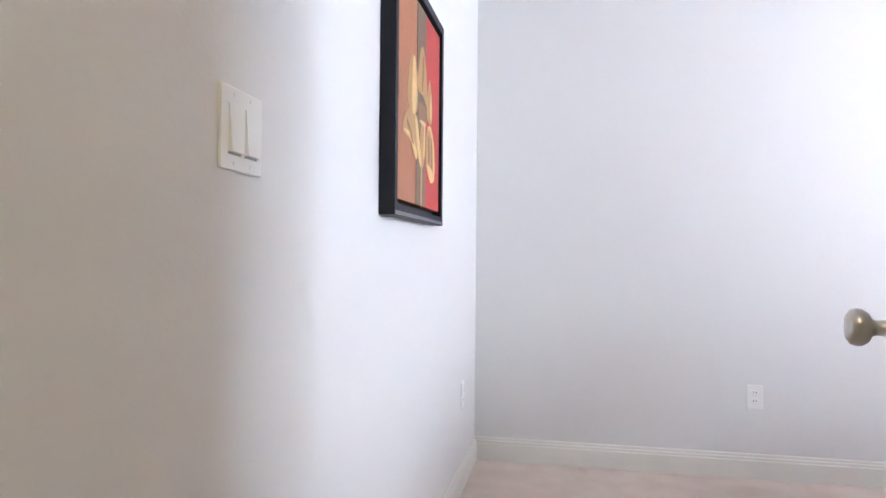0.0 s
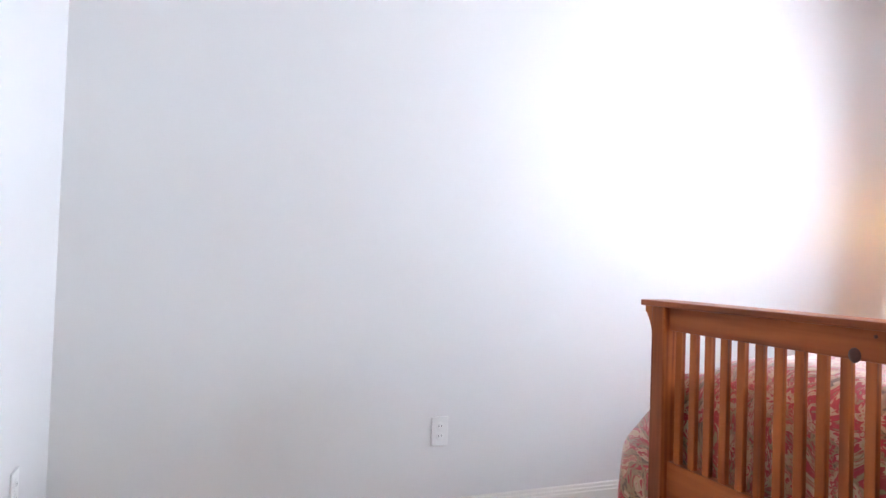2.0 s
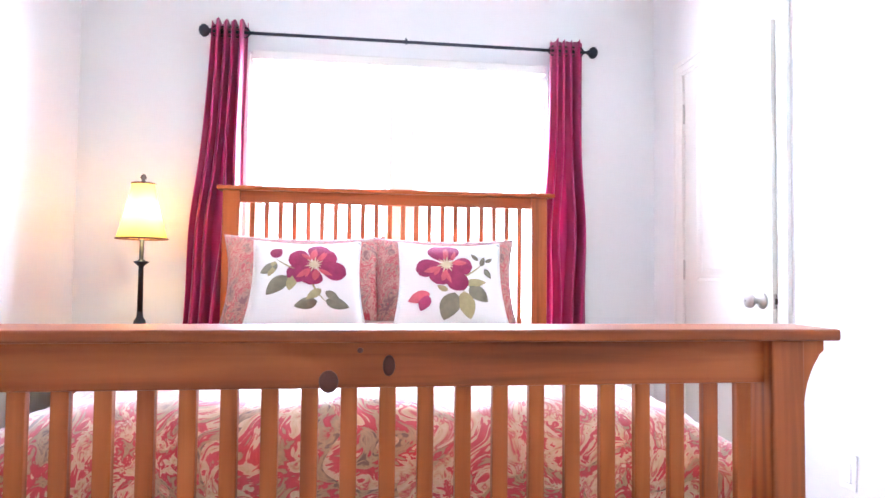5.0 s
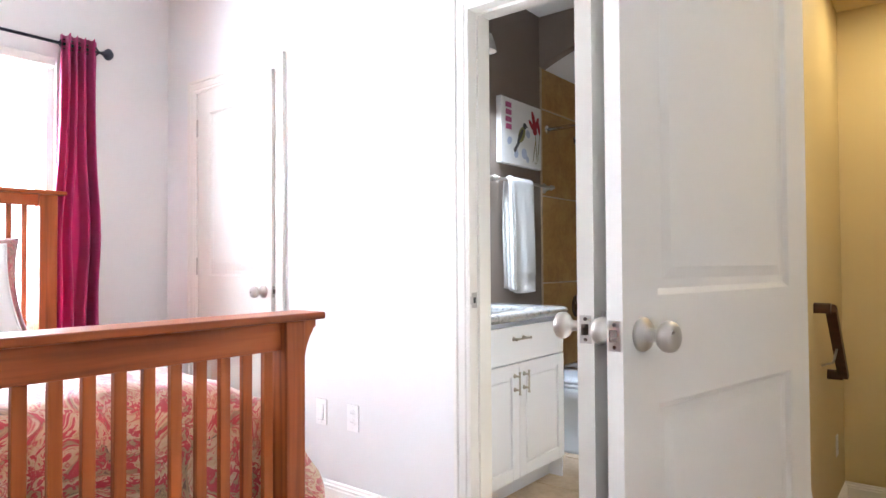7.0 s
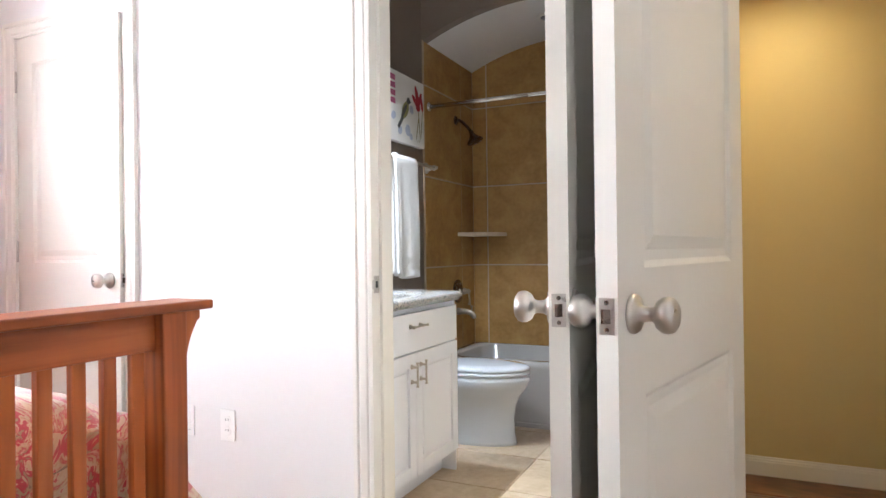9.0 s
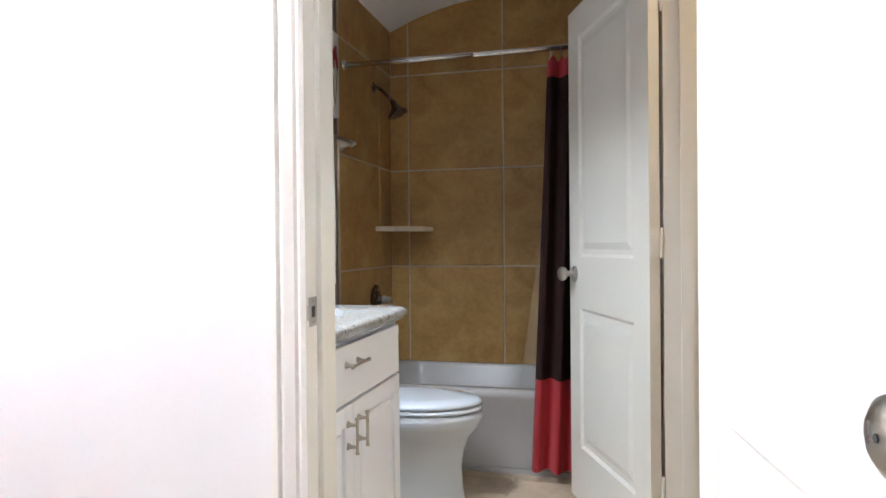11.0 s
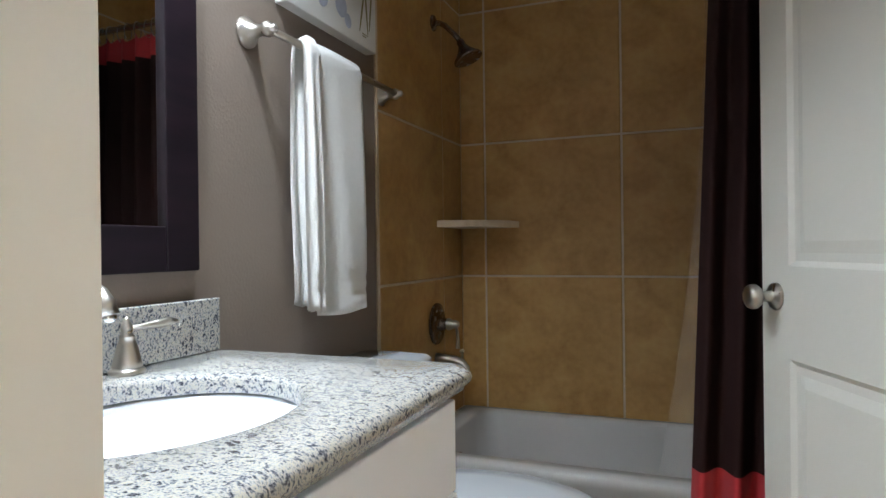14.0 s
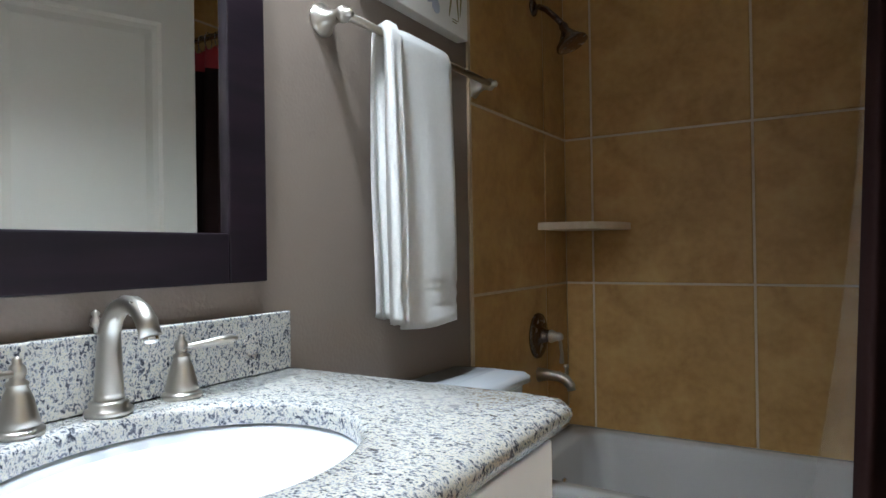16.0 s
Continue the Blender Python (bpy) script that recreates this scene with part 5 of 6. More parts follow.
def toilet():
    t = thing("toilet", (2.20, -0.735, 0), "white china toilet with the lid closed", "toilet")
    ring = lambda cx, hx, hy, z: [(x, y, z) for x, y in egg(cx, 0, hx, hy)]
    part("pedestal", loft([ring(0.052, 0.285, 0.122, 0), ring(0.052, 0.280, 0.118, 0.02), ring(0.054, 0.274, 0.116, 0.06), ring(0.055, 0.272, 0.117, 0.14), ring(0.050, 0.277, 0.124, 0.21), ring(0.035, 0.285, 0.143, 0.265), ring(0.010, 0.300, 0.172, 0.315), ring(0.0, 0.308, 0.183, 0.355), ring(0.0, 0.305, 0.181, 0.378)]), M_CHINA, t, "", True)
    part("back_deck", loft([[(x, y, z) for x, y in rounded_rect(0.16, 0.43, -0.17 * s, 0.17 * s, 0.05)] for z, s in ((0.18, 0.6), (0.28, 0.85), (0.36, 1.0), (0.385, 0.99))]), M_CHINA, t, "", True)
    part("seat", loft([ring(0.0, 0.303, 0.183, 0.383), ring(0.0, 0.308, 0.188, 0.388), ring(0.0, 0.308, 0.188, 0.396), ring(0.0, 0.302, 0.183, 0.401)]), M_CHINA, t, "white toilet seat", True)
    part("lid", loft([ring(0.0, 0.300, 0.182, 0.4055), ring(0.0, 0.306, 0.187, 0.410), ring(0.0, 0.305, 0.186, 0.420), ring(0.0, 0.290, 0.172, 0.429), ring(0.0, 0.20, 0.11, 0.434)]), M_CHINA, t, "closed white lid", True)
    for y in (-0.07, 0.07):
        part("hinge_cap", box(0.27, 0.31, y - 0.02, y + 0.02, 0.385, 0.425, 0.006), M_CHINA, t)
    rr = lambda m, z: [(x, y, z) for x, y in rounded_rect(0.255 + m, 0.428 - m * 0.3, -0.225 + m, 0.225 - m, 0.035)]
    part("tank", loft([rr(0.03, 0.385), rr(0.012, 0.45), rr(0.004, 0.60), rr(0.0, 0.715)]), M_CHINA, t, "", True)
    def lidring(m, z, dip):
        out = []
        for x, y in rounded_rect(0.238 + m, 0.434, -0.240 + m, 0.240 - m, 0.035):
            out.append((x, y, z - dip * max(0, (abs(y) - 0.10) / 0.14) ** 2))
        return out
    part("tank_lid", loft([lidring(0.012, 0.715, 0), lidring(0.0, 0.722, 0), lidring(0.0, 0.742, 0.006), lidring(0.012, 0.756, 0.012), lidring(0.07, 0.762, 0.012)]), M_CHINA, t, "white tank lid", True)
    lv = part("flush_lever", tube([(0.252, 0.165, 0.655), (0.235, 0.165, 0.655), (0.232, 0.13, 0.652), (0.232, 0.10, 0.648)], 0.007, 10), M_STEEL, t, "chrome flush lever", True)
    part("bolt_cap", lathe([(0.018, 0.0), (0.017, 0.012), (0.006, 0.020)], 16, "z", (0.12, 0.128, 0)), M_CHINA, t, "", True)
    part("bolt_cap", lathe([(0.018, 0.0), (0.017, 0.012), (0.006, 0.020)], 16, "z", (0.12, -0.128, 0)), M_CHINA, t, "", True)


toilet()


# ---- vanity ----
VX, VT = 2.098, 0.864
SINK = (2.372, 0.198, 0.188, 0.220)


def bar_pull(parent, p, along, length, normal):
    """A small bar pull on two posts with flared ends."""
    p, al, nn = Vector(p), Vector(along), Vector(normal)
    a, b = p - al * length / 2, p + al * length / 2
    part("handle", tube([a - al * 0.008 + nn * 0.028, a + nn * 0.028, p + nn * 0.028, b + nn * 0.028, b + al * 0.008 + nn * 0.028], 0.0045, 10, [1.5, 1.0, 0.9, 1.0, 1.5]), M_NICKEL, parent, "satin nickel bar pull", True)
    for q in (a + al * 0.012, b - al * 0.012):
        part("post", tube([q, q + nn * 0.006, q + nn * 0.014, q + nn * 0.028], 0.006, 10, [1.8, 1.2, 0.75, 0.8]), M_NICKEL, parent, "", True)


def vanity():
    v = thing("vanity_cabinet", (VX, 0.185, 0), "white painted vanity cabinet with nickel pulls", "cabinet")
    oy = 0.185
    part("body", box(0.018, BX1 - VX - 0.003, -0.235 - oy, 0.627 - oy, 0.095, 0.817, 0.002), M_CAB, v)
    part("plinth", box(0.085, BX1 - VX - 0.01, -0.232 - oy, 0.625 - oy, 0.0, 0.095), M_CAB, v)
    part("end_panel", box(0.012, BX1 - VX - 0.004, -0.245 - oy, -0.2355 - oy, 0.0, 0.817, 0.002), M_CAB, v)
    def panel_front(name, a0, a1, c0, c1, frame_w):
        d = part(name, box(0.008, 0.017, a0, a1, c0, c1), M_CAB, v)
        for e in (a0, a1 - frame_w):
            part("stile", box(-0.004, 0.0085, e, e + frame_w, c0, c1, 0.0015), M_CAB, d)
        for e in (c0, c1 - frame_w):
            part("rail", box(-0.0038, 0.0085, a0 + frame_w, a1 - frame_w, e, e + frame_w, 0.0015), M_CAB, d)
        part("raised_panel", box(0.0, 0.0095, a0 + frame_w + 0.016, a1 - frame_w - 0.016, c0 + frame_w + 0.016, c1 - frame_w - 0.016, 0.003), M_CAB, d)
        return d
    d = part("drawer_front", box(-0.003, 0.017, -0.232 - oy, 0.622 - oy, 0.635, 0.798, 0.003), M_CAB, v)
    bar_pull(d, (-0.003, 0.198 - oy, 0.742), (0, 1, 0), 0.110, (-1, 0, 0))
    for a0, a1, hy in ((-0.232, 0.193, 0.155), (0.197, 0.622, 0.235)):
        d = panel_front("cabinet_door", a0 - oy, a1 - oy, 0.110, 0.628, 0.055)
        bar_pull(d, (-0.004, hy - oy, 0.545), (0, 0, 1), 0.085, (-1, 0, 0))


vanity()


def countertop():
    t = thing("countertop", (2.370, 0.198, VT), "speckled grey granite countertop with a backsplash", "countertop")
    ox, oy = 2.370, 0.198
    x0, x1, y0, y1 = 2.055 - ox, BX1 - 0.002 - ox, -0.248 - oy, 0.628 - oy
    cx, cy, a, b = 0.0, 0.0, SINK[2], SINK[3]
    n = 96
    def outer(k, m):
        ang = 2 * math.pi * k / n
        c, s = math.cos(ang), math.sin(ang)
        r = 0.04
        # rounded rectangle by ray from the bowl's middle
        best = 9
        X0, X1, Y0, Y1 = x0 + m, x1, y0 + m, y1
        for lim, comp in ((X1, c), (X0, c)):
            if comp * lim > 0 and abs(comp) > 1e-6:
                best = min(best, lim / comp)
        for lim, comp in ((Y1, s), (Y0, s)):
            if comp * lim > 0 and abs(comp) > 1e-6:
                best = min(best, lim / comp)
        x, y = best * c, best * s
        # round the free front corner
        qx, qy = X0 + r, Y0 + r
        if x < qx and y < qy:
            d = Vector((x - qx, y - qy))
            lo, hi = 0.0, best
            for _ in range(30):
                mid = (lo + hi) / 2
                p = Vector((mid * c - qx, mid * s - qy))
                inside = not (p.x < 0 and p.y < 0 and p.length > r)
                lo, hi = (mid, hi) if inside else (lo, mid)
            x, y = lo * c, lo * s
        return x, y
    bm = bmesh.new()
    def inner(k, m):
        ang = math.atan2(outer(k, 0)[1], outer(k, 0)[0])
        c, s = math.cos(ang), math.sin(ang)
        r = 1 / math.sqrt((c / (a + m)) ** 2 + (s / (b + m)) ** 2)
        return r * c, r * s
    rings = []
    spec = [("i", 0.0, -0.031), ("i", 0.0, -0.010), ("i", 0.003, -0.003), ("i", 0.011, 0.0), ("o", 0.020, 0.0), ("o", 0.008, -0.004), ("o", 0.001, -0.012), ("o", 0.0, -0.020), ("o", 0.003, -0.028), ("o", 0.010, -0.034), ("o", 0.012, -0.040), ("o", 0.030, -0.041)]
    for kind, m, z in spec:
        rings.append([bm.verts.new((*(inner(k, m) if kind == "i" else outer(k, m)), z)) for k in range(n)])
    for p, q in zip(rings, rings[1:]):
        for k in range(n):
            bm.faces.new((p[k], p[(k + 1) % n], q[(k + 1) % n], q[k]))
    part("slab", bm, M_GRANITE, t, "", True)
    part("backsplash", box(x1 - 0.020, x1, -0.225 - oy, y1, 0.001, 0.110, 0.003), M_GRANITE, t, "granite backsplash")
    part("side_splash", box(x0 + 0.06, x1 - 0.021, y1 - 0.02, y1, 0.001, 0.106, 0.003), M_GRANITE, t)
    # faint round seal left on the backsplash
    part("wall_disc", lathe([(0.020, 0), (0.0195, -0.0012), (0.012, -0.0016)], 24, "x", (x1 - 0.020, -0.128 - oy, 0.058)), M_GRANITE, t)
    s = thing("sink", (2.370, 0.198, VT - 0.041), "white oval undermount china sink", "sink")
    bm = bmesh.new()
    rr = []
    for f, z in ((1.06, 0.010), (1.02, 0.008), (0.985, 0.000), (0.955, -0.03), (0.90, -0.07), (0.78, -0.11), (0.55, -0.14), (0.25, -0.152), (0.09, -0.155)):
        rr.append([bm.verts.new((a * f * math.cos(2 * math.pi * k / 64), b * f * math.sin(2 * math.pi * k / 64), z)) for k in range(64)])
    for p, q in zip(rr, rr[1:]):
        for k in range(64):
            bm.faces.new((p[k], p[(k + 1) % 64], q[(k + 1) % 64], q[k]))
    bm.faces.new(rr[-1])
    part("bowl", bm, M_CHINA, s, "", True)
    part("drain", lathe([(0.024, 0), (0.024, 0.004), (0.016, 0.007), (0.004, 0.006)], 24, "z", (0, 0, -0.1555)), M_STEEL, s, "chrome drain stopper", True)


countertop()


def faucet():
    f = thing("faucet", (2.592, 0.152, VT), "brushed nickel widespread faucet with two levers", "faucet")
    part("spout_base", lathe([(0.030, 0), (0.0315, 0.005), (0.0305, 0.009), (0.0255, 0.011), (0.026, 0.017), (0.0205, 0.021)], 28), M_NICKEL, f, "", True)
    pts = []
    for k in range(15):
        a = k / 14
        if a < 0.45:
            pts.append((-0.004 * a, 0, 0.018 + 0.26 * a * 0.72))
        else:
            q = (a - 0.45) / 0.55 * radians(168)
            pts.append((-0.002 - 0.047 * (1 - math.cos(q)), 0, 0.102 + 0.052 * math.sin(q)))
    part("spout", tube(pts, 0.0150, 18, [1.30 - 0.46 * min(1.0, k / 10) + 0.16 * max(0.0, (k - 11) / 3) for k in range(15)]), M_NICKEL, f, "", True)
    tip = Vector(pts[-1])
    part("aerator", lathe([(0.012, 0.004), (0.0125, -0.004), (0.010, -0.009)], 20, "z", (tip.x + 0.003, 0, tip.z)), M_STEEL, f, "", True)
    part("lift_rod", lathe([(0.003, 0.0), (0.003, 0.118), (0.008, 0.122), (0.007, 0.130), (0.004, 0.134), (0.006, 0.139), (0.001, 0.144)], 14, "z", (0.030, 0.0, 0)), M_NICKEL, f, "", True)
    for s in (-1, 1):
        hb = part("handle_base", lathe([(0.029, 0), (0.030, 0.005), (0.028, 0.009), (0.0235, 0.010), (0.025, 0.014), (0.0225, 0.024), (0.0165, 0.048), (0.0115, 0.060), (0.013, 0.062), (0.013, 0.065), (0.008, 0.069), (0.0105, 0.077), (0.009, 0.085), (0.005, 0.089), (0.006, 0.094), (0.001, 0.098)], 26, "z", (0.0, s * 0.116, 0)), M_NICKEL, f, "", True)
        dirx, diry = (-0.35, -0.94) if s < 0 else (-0.35, 0.94)
        part("lever", tube([(0, s * 0.116, 0.077), (dirx * 0.02, s * 0.116 + diry * 0.02, 0.078), (dirx * 0.05, s * 0.116 + diry * 0.05, 0.081), (dirx * 0.075, s * 0.116 + diry * 0.075, 0.083), (dirx * 0.088, s * 0.116 + diry * 0.088, 0.083)], 0.0065, 12, [0.7, 0.75, 1.15, 1.2, 0.5]), M_NICKEL, hb, "", True)


faucet()


def mirror():
    t = thing("wall_mirror", (BX1, 0.236, 1.478), "wall mirror in a wide espresso wood frame", "mirror")
    w, h, fw = 0.402, 0.445, 0.086
    for n_, bm in (("frame_side", box(-0.024, 0, -w, -w + fw, -h, h, 0.003)), ("frame_side", box(-0.024, 0, w - fw, w, -h, h, 0.003)), ("frame_rail", box(-0.0235, 0, -w + fw, w - fw, -h, -h + fw, 0.003)), ("frame_rail", box(-0.0235, 0, -w + fw, w - fw, h - fw, h, 0.003))):
        part(n_, bm, M_ESPRESSO, t)
    part("glass", box(-0.012, -0.004, -w + fw - 0.005, w - fw + 0.005, -h + fw - 0.005, h - fw + 0.005), M_MIRROR, t, "silvered glass")


mirror()


def vanity_light():
    t = thing("vanity_light", (BX1, 0.22, 2.245), "satin nickel bar light with three downward shades", "vanity light")
    part("bar", box(-0.03, 0, -0.39, 0.39, -0.05, 0.05, 0.006), M_NICKEL, t)
    for y in (-0.3, 0.0, 0.3):
        part("arm", tube([(-0.03, y, 0), (-0.09, y, 0.01), (-0.17, y, 0.05), (-0.19, y, 0.055)], 0.008, 10), M_NICKEL, t, "", True)
        part("cup", lathe([(0.012, 0.055), (0.03, 0.045), (0.045, 0.0), (0.055, -0.045), (0.053, -0.045), (0.043, 0.0), (0.028, 0.042)], 24, "z", (-0.19, y, 0)), M_NICKEL, t, "satin nickel downward shade", True)


vanity_light()


def towel_bar():
    t = thing("towel_bar", (BX1, -0.680, 1.572), "brushed nickel towel bar with flared posts", "towel bar")
    for y in (-0.332, 0.332):
        part("post", lathe([(0.036, 0), (0.036, -0.004), (0.030, -0.010), (0.020, -0.020), (0.014, -0.036), (0.013, -0.048), (0.017, -0.054), (0.018, -0.062), (0.013, -0.070), (0.008, -0.072), (0.010, -0.080), (0.002, -0.086)], 26, "x", (0, y, 0)), M_NICKEL, t, "", True)
    part("bar", tube([(-0.062, -0.332, 0), (-0.062, 0.332, 0)], 0.009, 16), M_NICKEL, t, "", True)


towel_bar()


def towel():
    """Folded lengthwise in thirds: a wide fold and a narrow one beside it, each a soft slab hung over the bar."""
    t = thing("towel", (BX1 - 0.062, -0.605, 1.572), "white terry hand towel folded over the bar", "towel")
    def fold(y0, y1, drop, back, thick, seed):
        R, nz, nu = 0.011, 76, 20
        total = drop + back + math.pi * R
        rings = []
        for j in range(nz + 1):
            s = j / nz * total - back
            if s < 0:
                c, nrm = Vector((R, 0, s)), Vector((1, 0, 0))
            elif s > math.pi * R:
                c, nrm = Vector((-R, 0, math.pi * R - s)), Vector((-1, 0, 0))
            else:
                q = s / R
                nrm = Vector((math.cos(q), 0, math.sin(q)))
                c = nrm * R
            dn = max(0.0, -c.z)
            low = (drop if nrm.x < 0 else back) - dn
            tk = thick * (1.0 + 0.35 * min(1, dn * 2))
            if nrm.x < 0 and (0.045 < low < 0.056 or 0.084 < low < 0.095):
                tk *= 0.72
            if low < 0.012:
                tk *= 1.10
            sway = 0.008 * math.sin(seed + dn * 5) * min(1, dn * 2)
            ring = []
            for k in range(2 * nu):
                side = 0 if k < nu else 1
                u = (k % nu) / (nu - 1)
                u = u if side == 0 else 1 - u
                edge = math.sqrt(max(0.0, 1 - abs(2 * u - 1) ** 5))
                wav = (0.006 * math.sin(u * 6.0 + seed) + 0.004 * math.sin(u * 11 + seed * 2.3 + dn * 3)) * min(1, dn * 3)
                off = (tk * edge if side == 0 else 0.0) + wav + sway * 0.4
                p = c + nrm * off
                p.y = y0 + (y1 - y0) * u + sway + 0.006 * math.sin(dn * 9 + seed + 3 * u) * min(1, dn)
                p.z += 0.004 * math.sin(u * 7 + seed) * (1 if low < 0.06 else 0)
                p.x = min(p.x, 0.050)
                ring.append(p)
            rings.append(ring)
        return loft(rings)
    part("wide_fold", fold(-0.156, 0.098, 0.668, 0.655, 0.013, 0.4), M_TOWEL, t, "", True)
    part("narrow_fold", fold(0.082, 0.138, 0.652, 0.640, 0.018, 2.1), M_TOWEL, t, "", True)


towel()


def bird_art():
    t = thing("canvas_art", (BX1, -0.690, 1.877), "white canvas print with a bird and crimson irises", "canvas art")
    w, h = 0.235, 0.198
    part("canvas", box(-0.036, 0, -w, w, -h, h, 0.003), M_ARTBOARD, t)
    def shape(name, pts, m, lift=0.0):
        part(name, prism(pts, 0.001, lambda u, v, q: Vector((-0.0365 - lift - q, -u * w, v * h))), m, t)
    def blob(cu, cv, ru, rv, rot=0.0, n=16):
        return [(cu + ru * math.cos(a) * math.cos(rot) - rv * math.sin(a) * math.sin(rot), cv + ru * math.cos(a) * math.sin(rot) + rv * math.sin(a) * math.cos(rot)) for a in [2 * math.pi * k / n for k in range(n)]]
    shape("bird_body", blob(-0.02, -0.02, 0.15, 0.28, -0.45), M_INK_OLIVE)
    shape("bird_head", blob(0.13, 0.27, 0.09, 0.10), M_INK_DARK, 0.0011)
    shape("bird_beak", [(0.20, 0.30), (0.31, 0.26), (0.20, 0.23)], M_INK_DARK, 0.0005)
    shape("bird_wing", blob(-0.10, -0.08, 0.065, 0.28, -0.55), M_INK_DARK, 0.0011)
    shape("bird_tail", [(-0.20, -0.24), (-0.11, -0.29), (-0.36, -0.64), (-0.44, -0.56)], M_INK_DARK, 0.0005)
    for cu, cv, ru, rv, ro in ((0.60, 0.54, 0.085, 0.30, 0.3), (0.74, 0.42, 0.075, 0.28, -0.4), (0.52, 0.34, 0.075, 0.25, 0.8), (0.86, 0.34, 0.06, 0.23, 0.2), (0.66, 0.20, 0.12, 0.12, 0)):
        shape("iris_petal", blob(cu, cv, ru, rv, ro), M_INK_RED, 0.0004 * int(10 * cu) % 0.002)
    for cu, cv, ru, rv, ro in ((0.72, -0.30, 0.018, 0.50, 0.10), (0.86, -0.25, 0.018, 0.48, -0.12), (0.62, -0.45, 0.018, 0.36, -0.2)):
        shape("iris_stem", blob(cu, cv, ru, rv, ro), M_INK_OLIVE)
    for k in range(4):
        shape("stamp_block", [(-0.80 + 0.02 * (k % 2), 0.86 - 0.22 * k), (-0.52, 0.86 - 0.22 * k), (-0.52, 0.70 - 0.22 * k), (-0.80, 0.70 - 0.22 * k)], M_INK_PINK)
    for cu, cv, r in ((0.10, -0.60, 0.13), (-0.30, -0.66, 0.10), (0.30, 0.05, 0.10), (0.26, -0.76, 0.08), (-0.62, -0.30, 0.10)):
        shape("water_stain", blob(cu, cv, r, r * 1.3, cu), M_INK_BLUE)
    for k in range(2):
        shape("caption_bar", [(0.62, -0.80 - 0.035 * k), (0.76 - 0.04 * k, -0.80 - 0.035 * k), (0.76 - 0.04 * k, -0.812 - 0.035 * k), (0.62, -0.812 - 0.035 * k)], M_INK_OLIVE)


bird_art()


def recessed_light(name, at, r, material, label):
    t = thing(name, at, label, "ceiling light")
    part("trim_ring", lathe([(r, 0.0), (r, -0.004), (r * 0.80, -0.010), (r * 0.72, -0.004), (r * 0.70, 0.0)], 32), M_TRIM, t, "", True)
    part("lens", lathe([(r * 0.70, -0.001), (r * 0.68, -0.003), (r * 0.2, -0.004)], 28), material, t, "", True)


recessed_light("ceiling_light", (1.93, -1.37, 2.523), 0.085, M_SILVERLIP, "unlit round recessed shower light")
recessed_light("ceiling_light", (0.62, -1.30, ZH), 0.085, M_WARM, "lit warm recessed hall light")
# unseen fitting, added to go with the warm fill lamp near the entry
recessed_light("ceiling_light", (0.50, 0.05, ZH), 0.085, M_WARM, "lit warm recessed hall light")


# ---- hall handrails ----
def handrail(pts, name_label):
    p0 = Vector(pts[0])
    t = thing("handrail", p0, name_label, "handrail")
    q = [Vector(p) - p0 for p in pts]
    def bar(a, b):
        d = (b - a).normalized()
        side = d.cross(Vector((0, 0, 1))).normalized()
        up = side.cross(d)
        bm = bmesh.new()
        prof = [(-0.022, -0.022), (0.022, -0.022), (0.026, 0.0), (0.020, 0.020), (0.008, 0.026), (-0.008, 0.026), (-0.020, 0.020), (-0.026, 0.0)]
        r0 = [bm.verts.new(a + side * u + up * v) for u, v in prof]
        r1 = [bm.verts.new(b + side * u + up * v) for u, v in prof]
        for k in range(8):
            bm.faces.new((r0[k], r0[(k + 1) % 8], r1[(k + 1) % 8], r1[k]))
        bm.faces.new(r0)
        bm.faces.new(r1)
        return bm
    for k, (a, b) in enumerate(zip(q, q[1:])):
        part("rail", bar(a, b), M_DARKWOOD, t)
    return t


h1 = handrail([(HX1 - 0.002, -0.80, 0.86), (HX1 - 0.072, -0.80, 0.86), (HX1 - 0.072, -1.20, 0.49), (HX1 - 0.002, -1.20, 0.49)], "dark wood handrail returning to the gold wall")
part("bracket", tube([(0.0, -0.20, -0.30), (-0.05, -0.20, -0.28), (-0.070, -0.20, -0.20)], 0.006, 8), M_NICKEL, h1, "steel rail bracket", True)
h2 = handrail([(0.03, HY0 + 0.002, 0.585), (0.0, HY0 + 0.06, 0.57), (-1.00, HY0 + 0.06, -0.20), (-1.05, HY0 + 0.002, -0.23)], "dark wood handrail down the stair wall")
part("bracket", tube([(-0.45, 0.0, -0.36), (-0.45, 0.05, -0.35), (-0.45, 0.058, -0.30)], 0.006, 8), M_NICKEL, h2, "steel rail bracket", True)


# ---- tiles and planks ----
def tile_block(w, h, d):
    """A tile with eased edges lying in the uv plane, top at depth d."""
    e = 0.003
    bm = bmesh.new()
    lo = [bm.verts.new(p) for p in ((0, 0, 0), (w, 0, 0), (w, h, 0), (0, h, 0))]
    mi = [bm.verts.new(p) for p in ((0, 0, d - e), (w, 0, d - e), (w, h, d - e), (0, h, d - e))]
    to = [bm.verts.new(p) for p in ((e, e, d), (w - e, e, d), (w - e, h - e, d), (e, h - e, d))]
    for a, b in ((lo, mi), (mi, to)):
        for k in range(4):
            bm.faces.new((a[k], a[(k + 1) % 4], b[(k + 1) % 4], b[k]))
    bm.faces.new(to)
    return bm


TILE_CACHE = {}


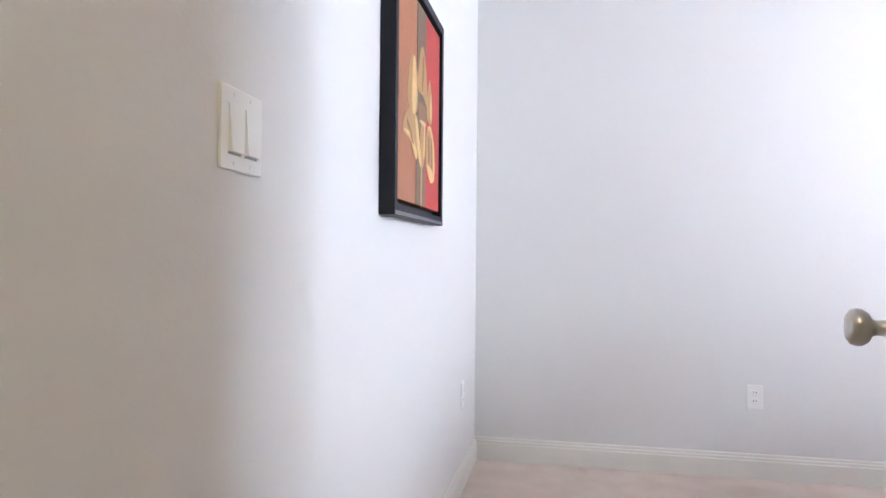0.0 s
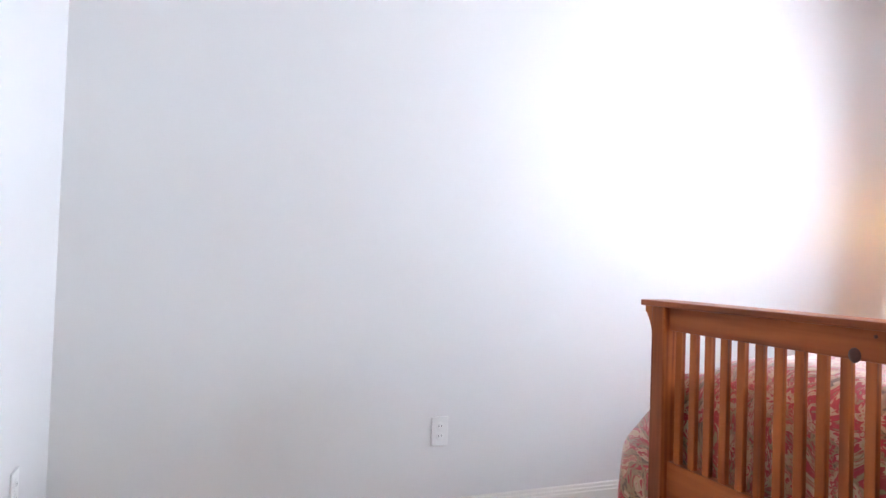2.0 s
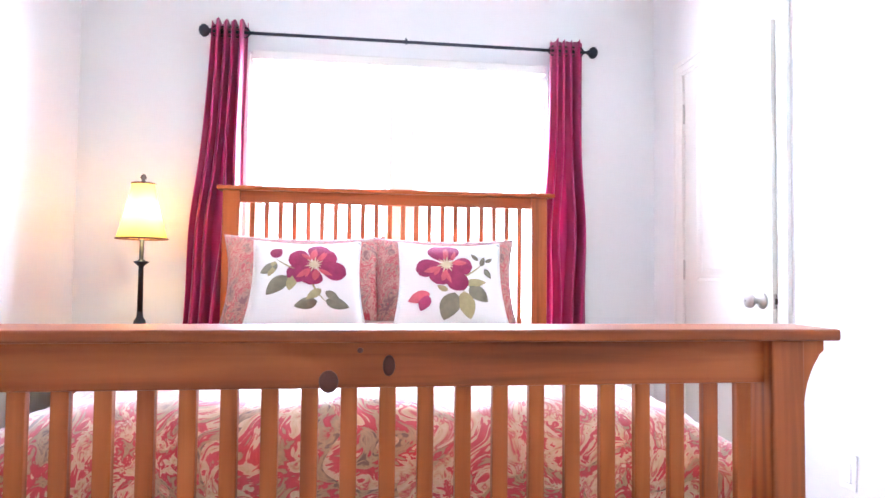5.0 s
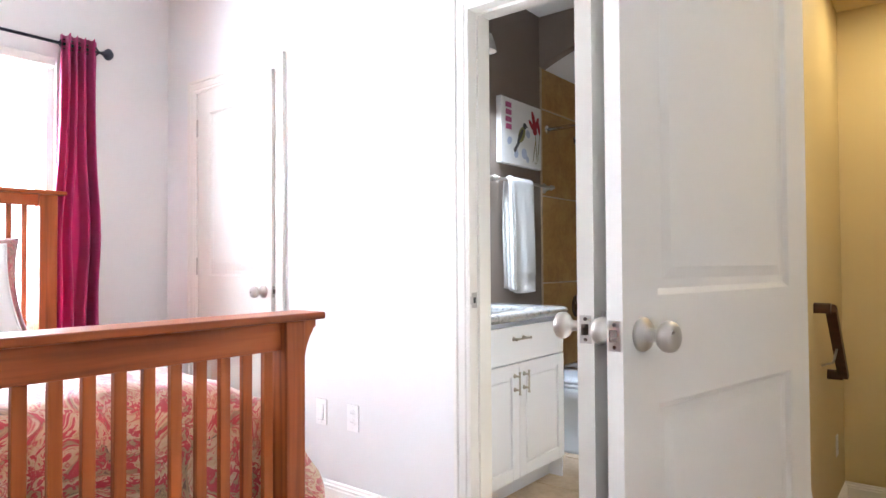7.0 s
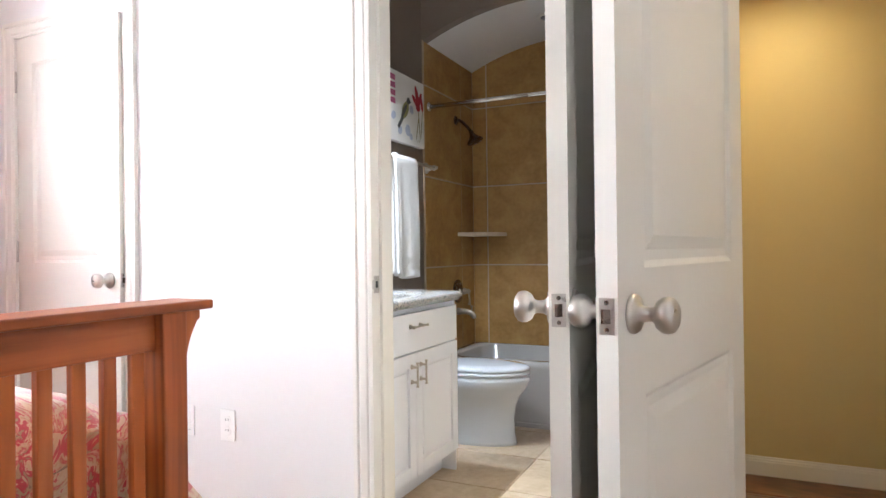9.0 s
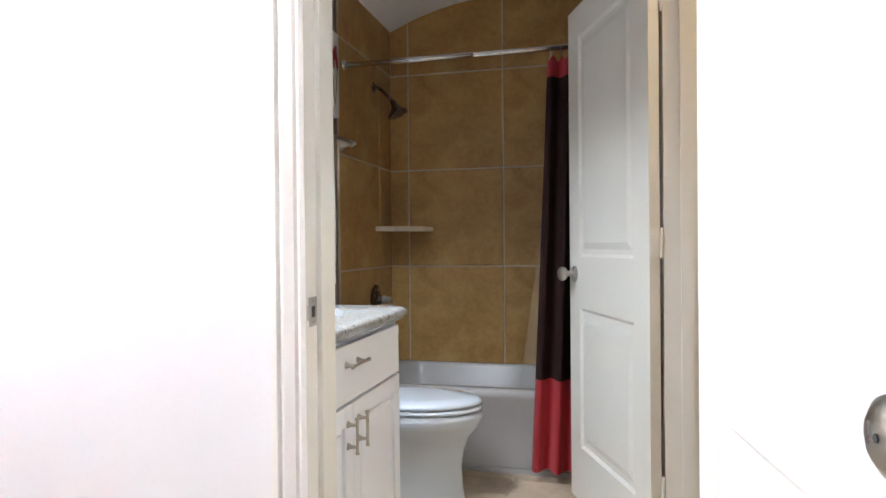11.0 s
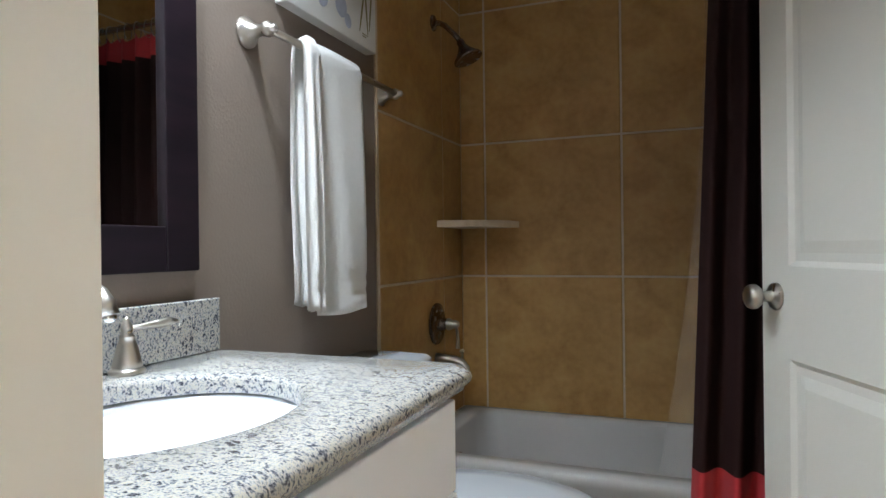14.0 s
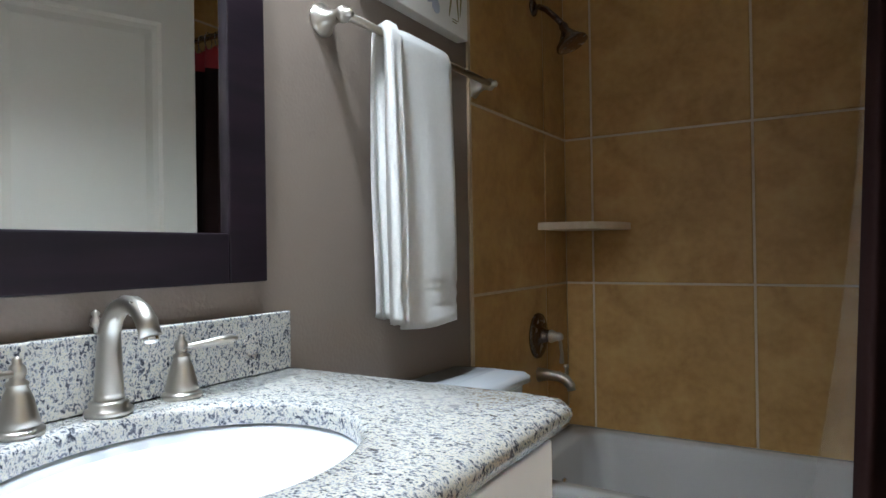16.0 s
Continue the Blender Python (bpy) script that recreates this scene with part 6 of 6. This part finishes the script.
def tile_piece(name, w, h, d, m, material, parent):
    key = (name, round(w, 3), round(h, 3), d, material.name)
    if key not in TILE_CACHE:
        bm = tile_block(w, h, d)
        bmesh.ops.recalc_face_normals(bm, faces=bm.faces)
        me = bpy.data.meshes.new(name)
        bm.to_mesh(me)
        bm.free()
        me.materials.append(material)
        TILE_CACHE[key] = me
    ob = new(name, TILE_CACHE[key])
    ob.parent = parent
    ob.matrix_world = m
    return ob


def basis(origin, u, v, w):
    m = Matrix.Identity(4)
    for k, a in enumerate((u, v, w)):
        m[0][k], m[1][k], m[2][k] = a
    m.translation = origin
    return m


G = 0.009
ZJ = [0.375, 0.949, 1.522, 2.095, 2.54]
south, east, west = (bpy.data.objects[k] for k in ("wall_bath_south", "wall_bath_east", "wall_bath_west"))
xj = [BX0, 1.378, 1.952, 2.526, BX1]
for x0, x1 in zip(xj, xj[1:]):
    for z0, z1 in zip(ZJ, ZJ[1:]):
        tile_piece("tile", x1 - x0 - G, z1 - z0 - G, 0.006, basis(Vector((x0 + G / 2, BY0, z0 + G / 2)), (1, 0, 0), (0, 0, 1), (0, 1, 0)), M_TILE, south)
yj = [-0.990, -1.566, BY0 + 0.006]
ZE = [0.375, 0.949, 1.522, 2.095, 2.375]
for y0, y1 in zip(yj, yj[1:]):
    for z0, z1 in zip(ZE, ZE[1:]):
        tile_piece("tile", y0 - y1 - G, z1 - z0 - G, 0.006, basis(Vector((BX1, y0 - G / 2, z0 + G / 2)), (0, -1, 0), (0, 0, 1), (-1, 0, 0)), M_TILE, east)
        tile_piece("tile", y0 - y1 - G, z1 - z0 - G, 0.006, basis(Vector((BX0, y1 + G / 2, z0 + G / 2)), (0, 1, 0), (0, 0, 1), (1, 0, 0)), M_TILE, west)
for nm, x, s in (("trim_tile_edge", BX1, -1), ("trim_tile_edge_west", BX0, 1)):
    a, b = sorted((x, x + s * 0.009))
    structure(nm, box(a, b, -0.990, -0.974, 0.0, 2.37, 0.003), M_FTILE, "pale bullnose edge of the shower tile")
    a, b = sorted((x, x + s * 0.003))
    structure("trim_grout_" + nm[-4:], box(a, b, BY0 + 0.002, -0.991, 0.36, 2.39), M_GROUT, "grout bed behind the shower tile")
fb = bpy.data.objects["floor_bath"]
fx = [BX0 - 0.10, 1.345, 1.802, 2.259, BX1]
fy = [YS - 0.066, 0.373, -0.084, -0.541, -0.998, -1.12]
for x0, x1 in zip(fx, fx[1:]):
    for y0, y1 in zip(fy, fy[1:]):
        tile_piece("floor_tile", x1 - x0 - 0.008, y0 - y1 - 0.008, 0.010, basis(Vector((x0 + 0.004, y1 + 0.004, -0.009)), (1, 0, 0), (0, 1, 0), (0, 0, 1)), M_FTILE, fb)
fh = bpy.data.objects["floor_hall"]
rnd = random.Random(5)
y, k = YS - 0.066, 0
while y > -0.46:
    cut = HX0 + 0.5 + rnd.random() * 1.0
    for x0, x1 in ((HX0, cut), (cut, HX1 - 0.003)):
        tile_piece("plank", round(x1 - x0, 2) - 0.003, 0.078, 0.014, basis(Vector((x0, y - 0.08, -0.014)), (1, 0, 0), (0, 1, 0), (0, 0, 1)), M_OAK, fh)
    y -= 0.081
structure("door_threshold", box(BATH[0], BATH[1], YS - 0.07, YS - 0.045, -0.004, 0.006, 0.003), M_FTILE, "tan threshold strip between carpet and tile")
structure("door_threshold_entry", box(ENTRY[0], ENTRY[1], YS - 0.07, YS - 0.045, -0.004, 0.006, 0.003), M_DARKHALLSHADOW, "brown threshold strip between carpet and wood")
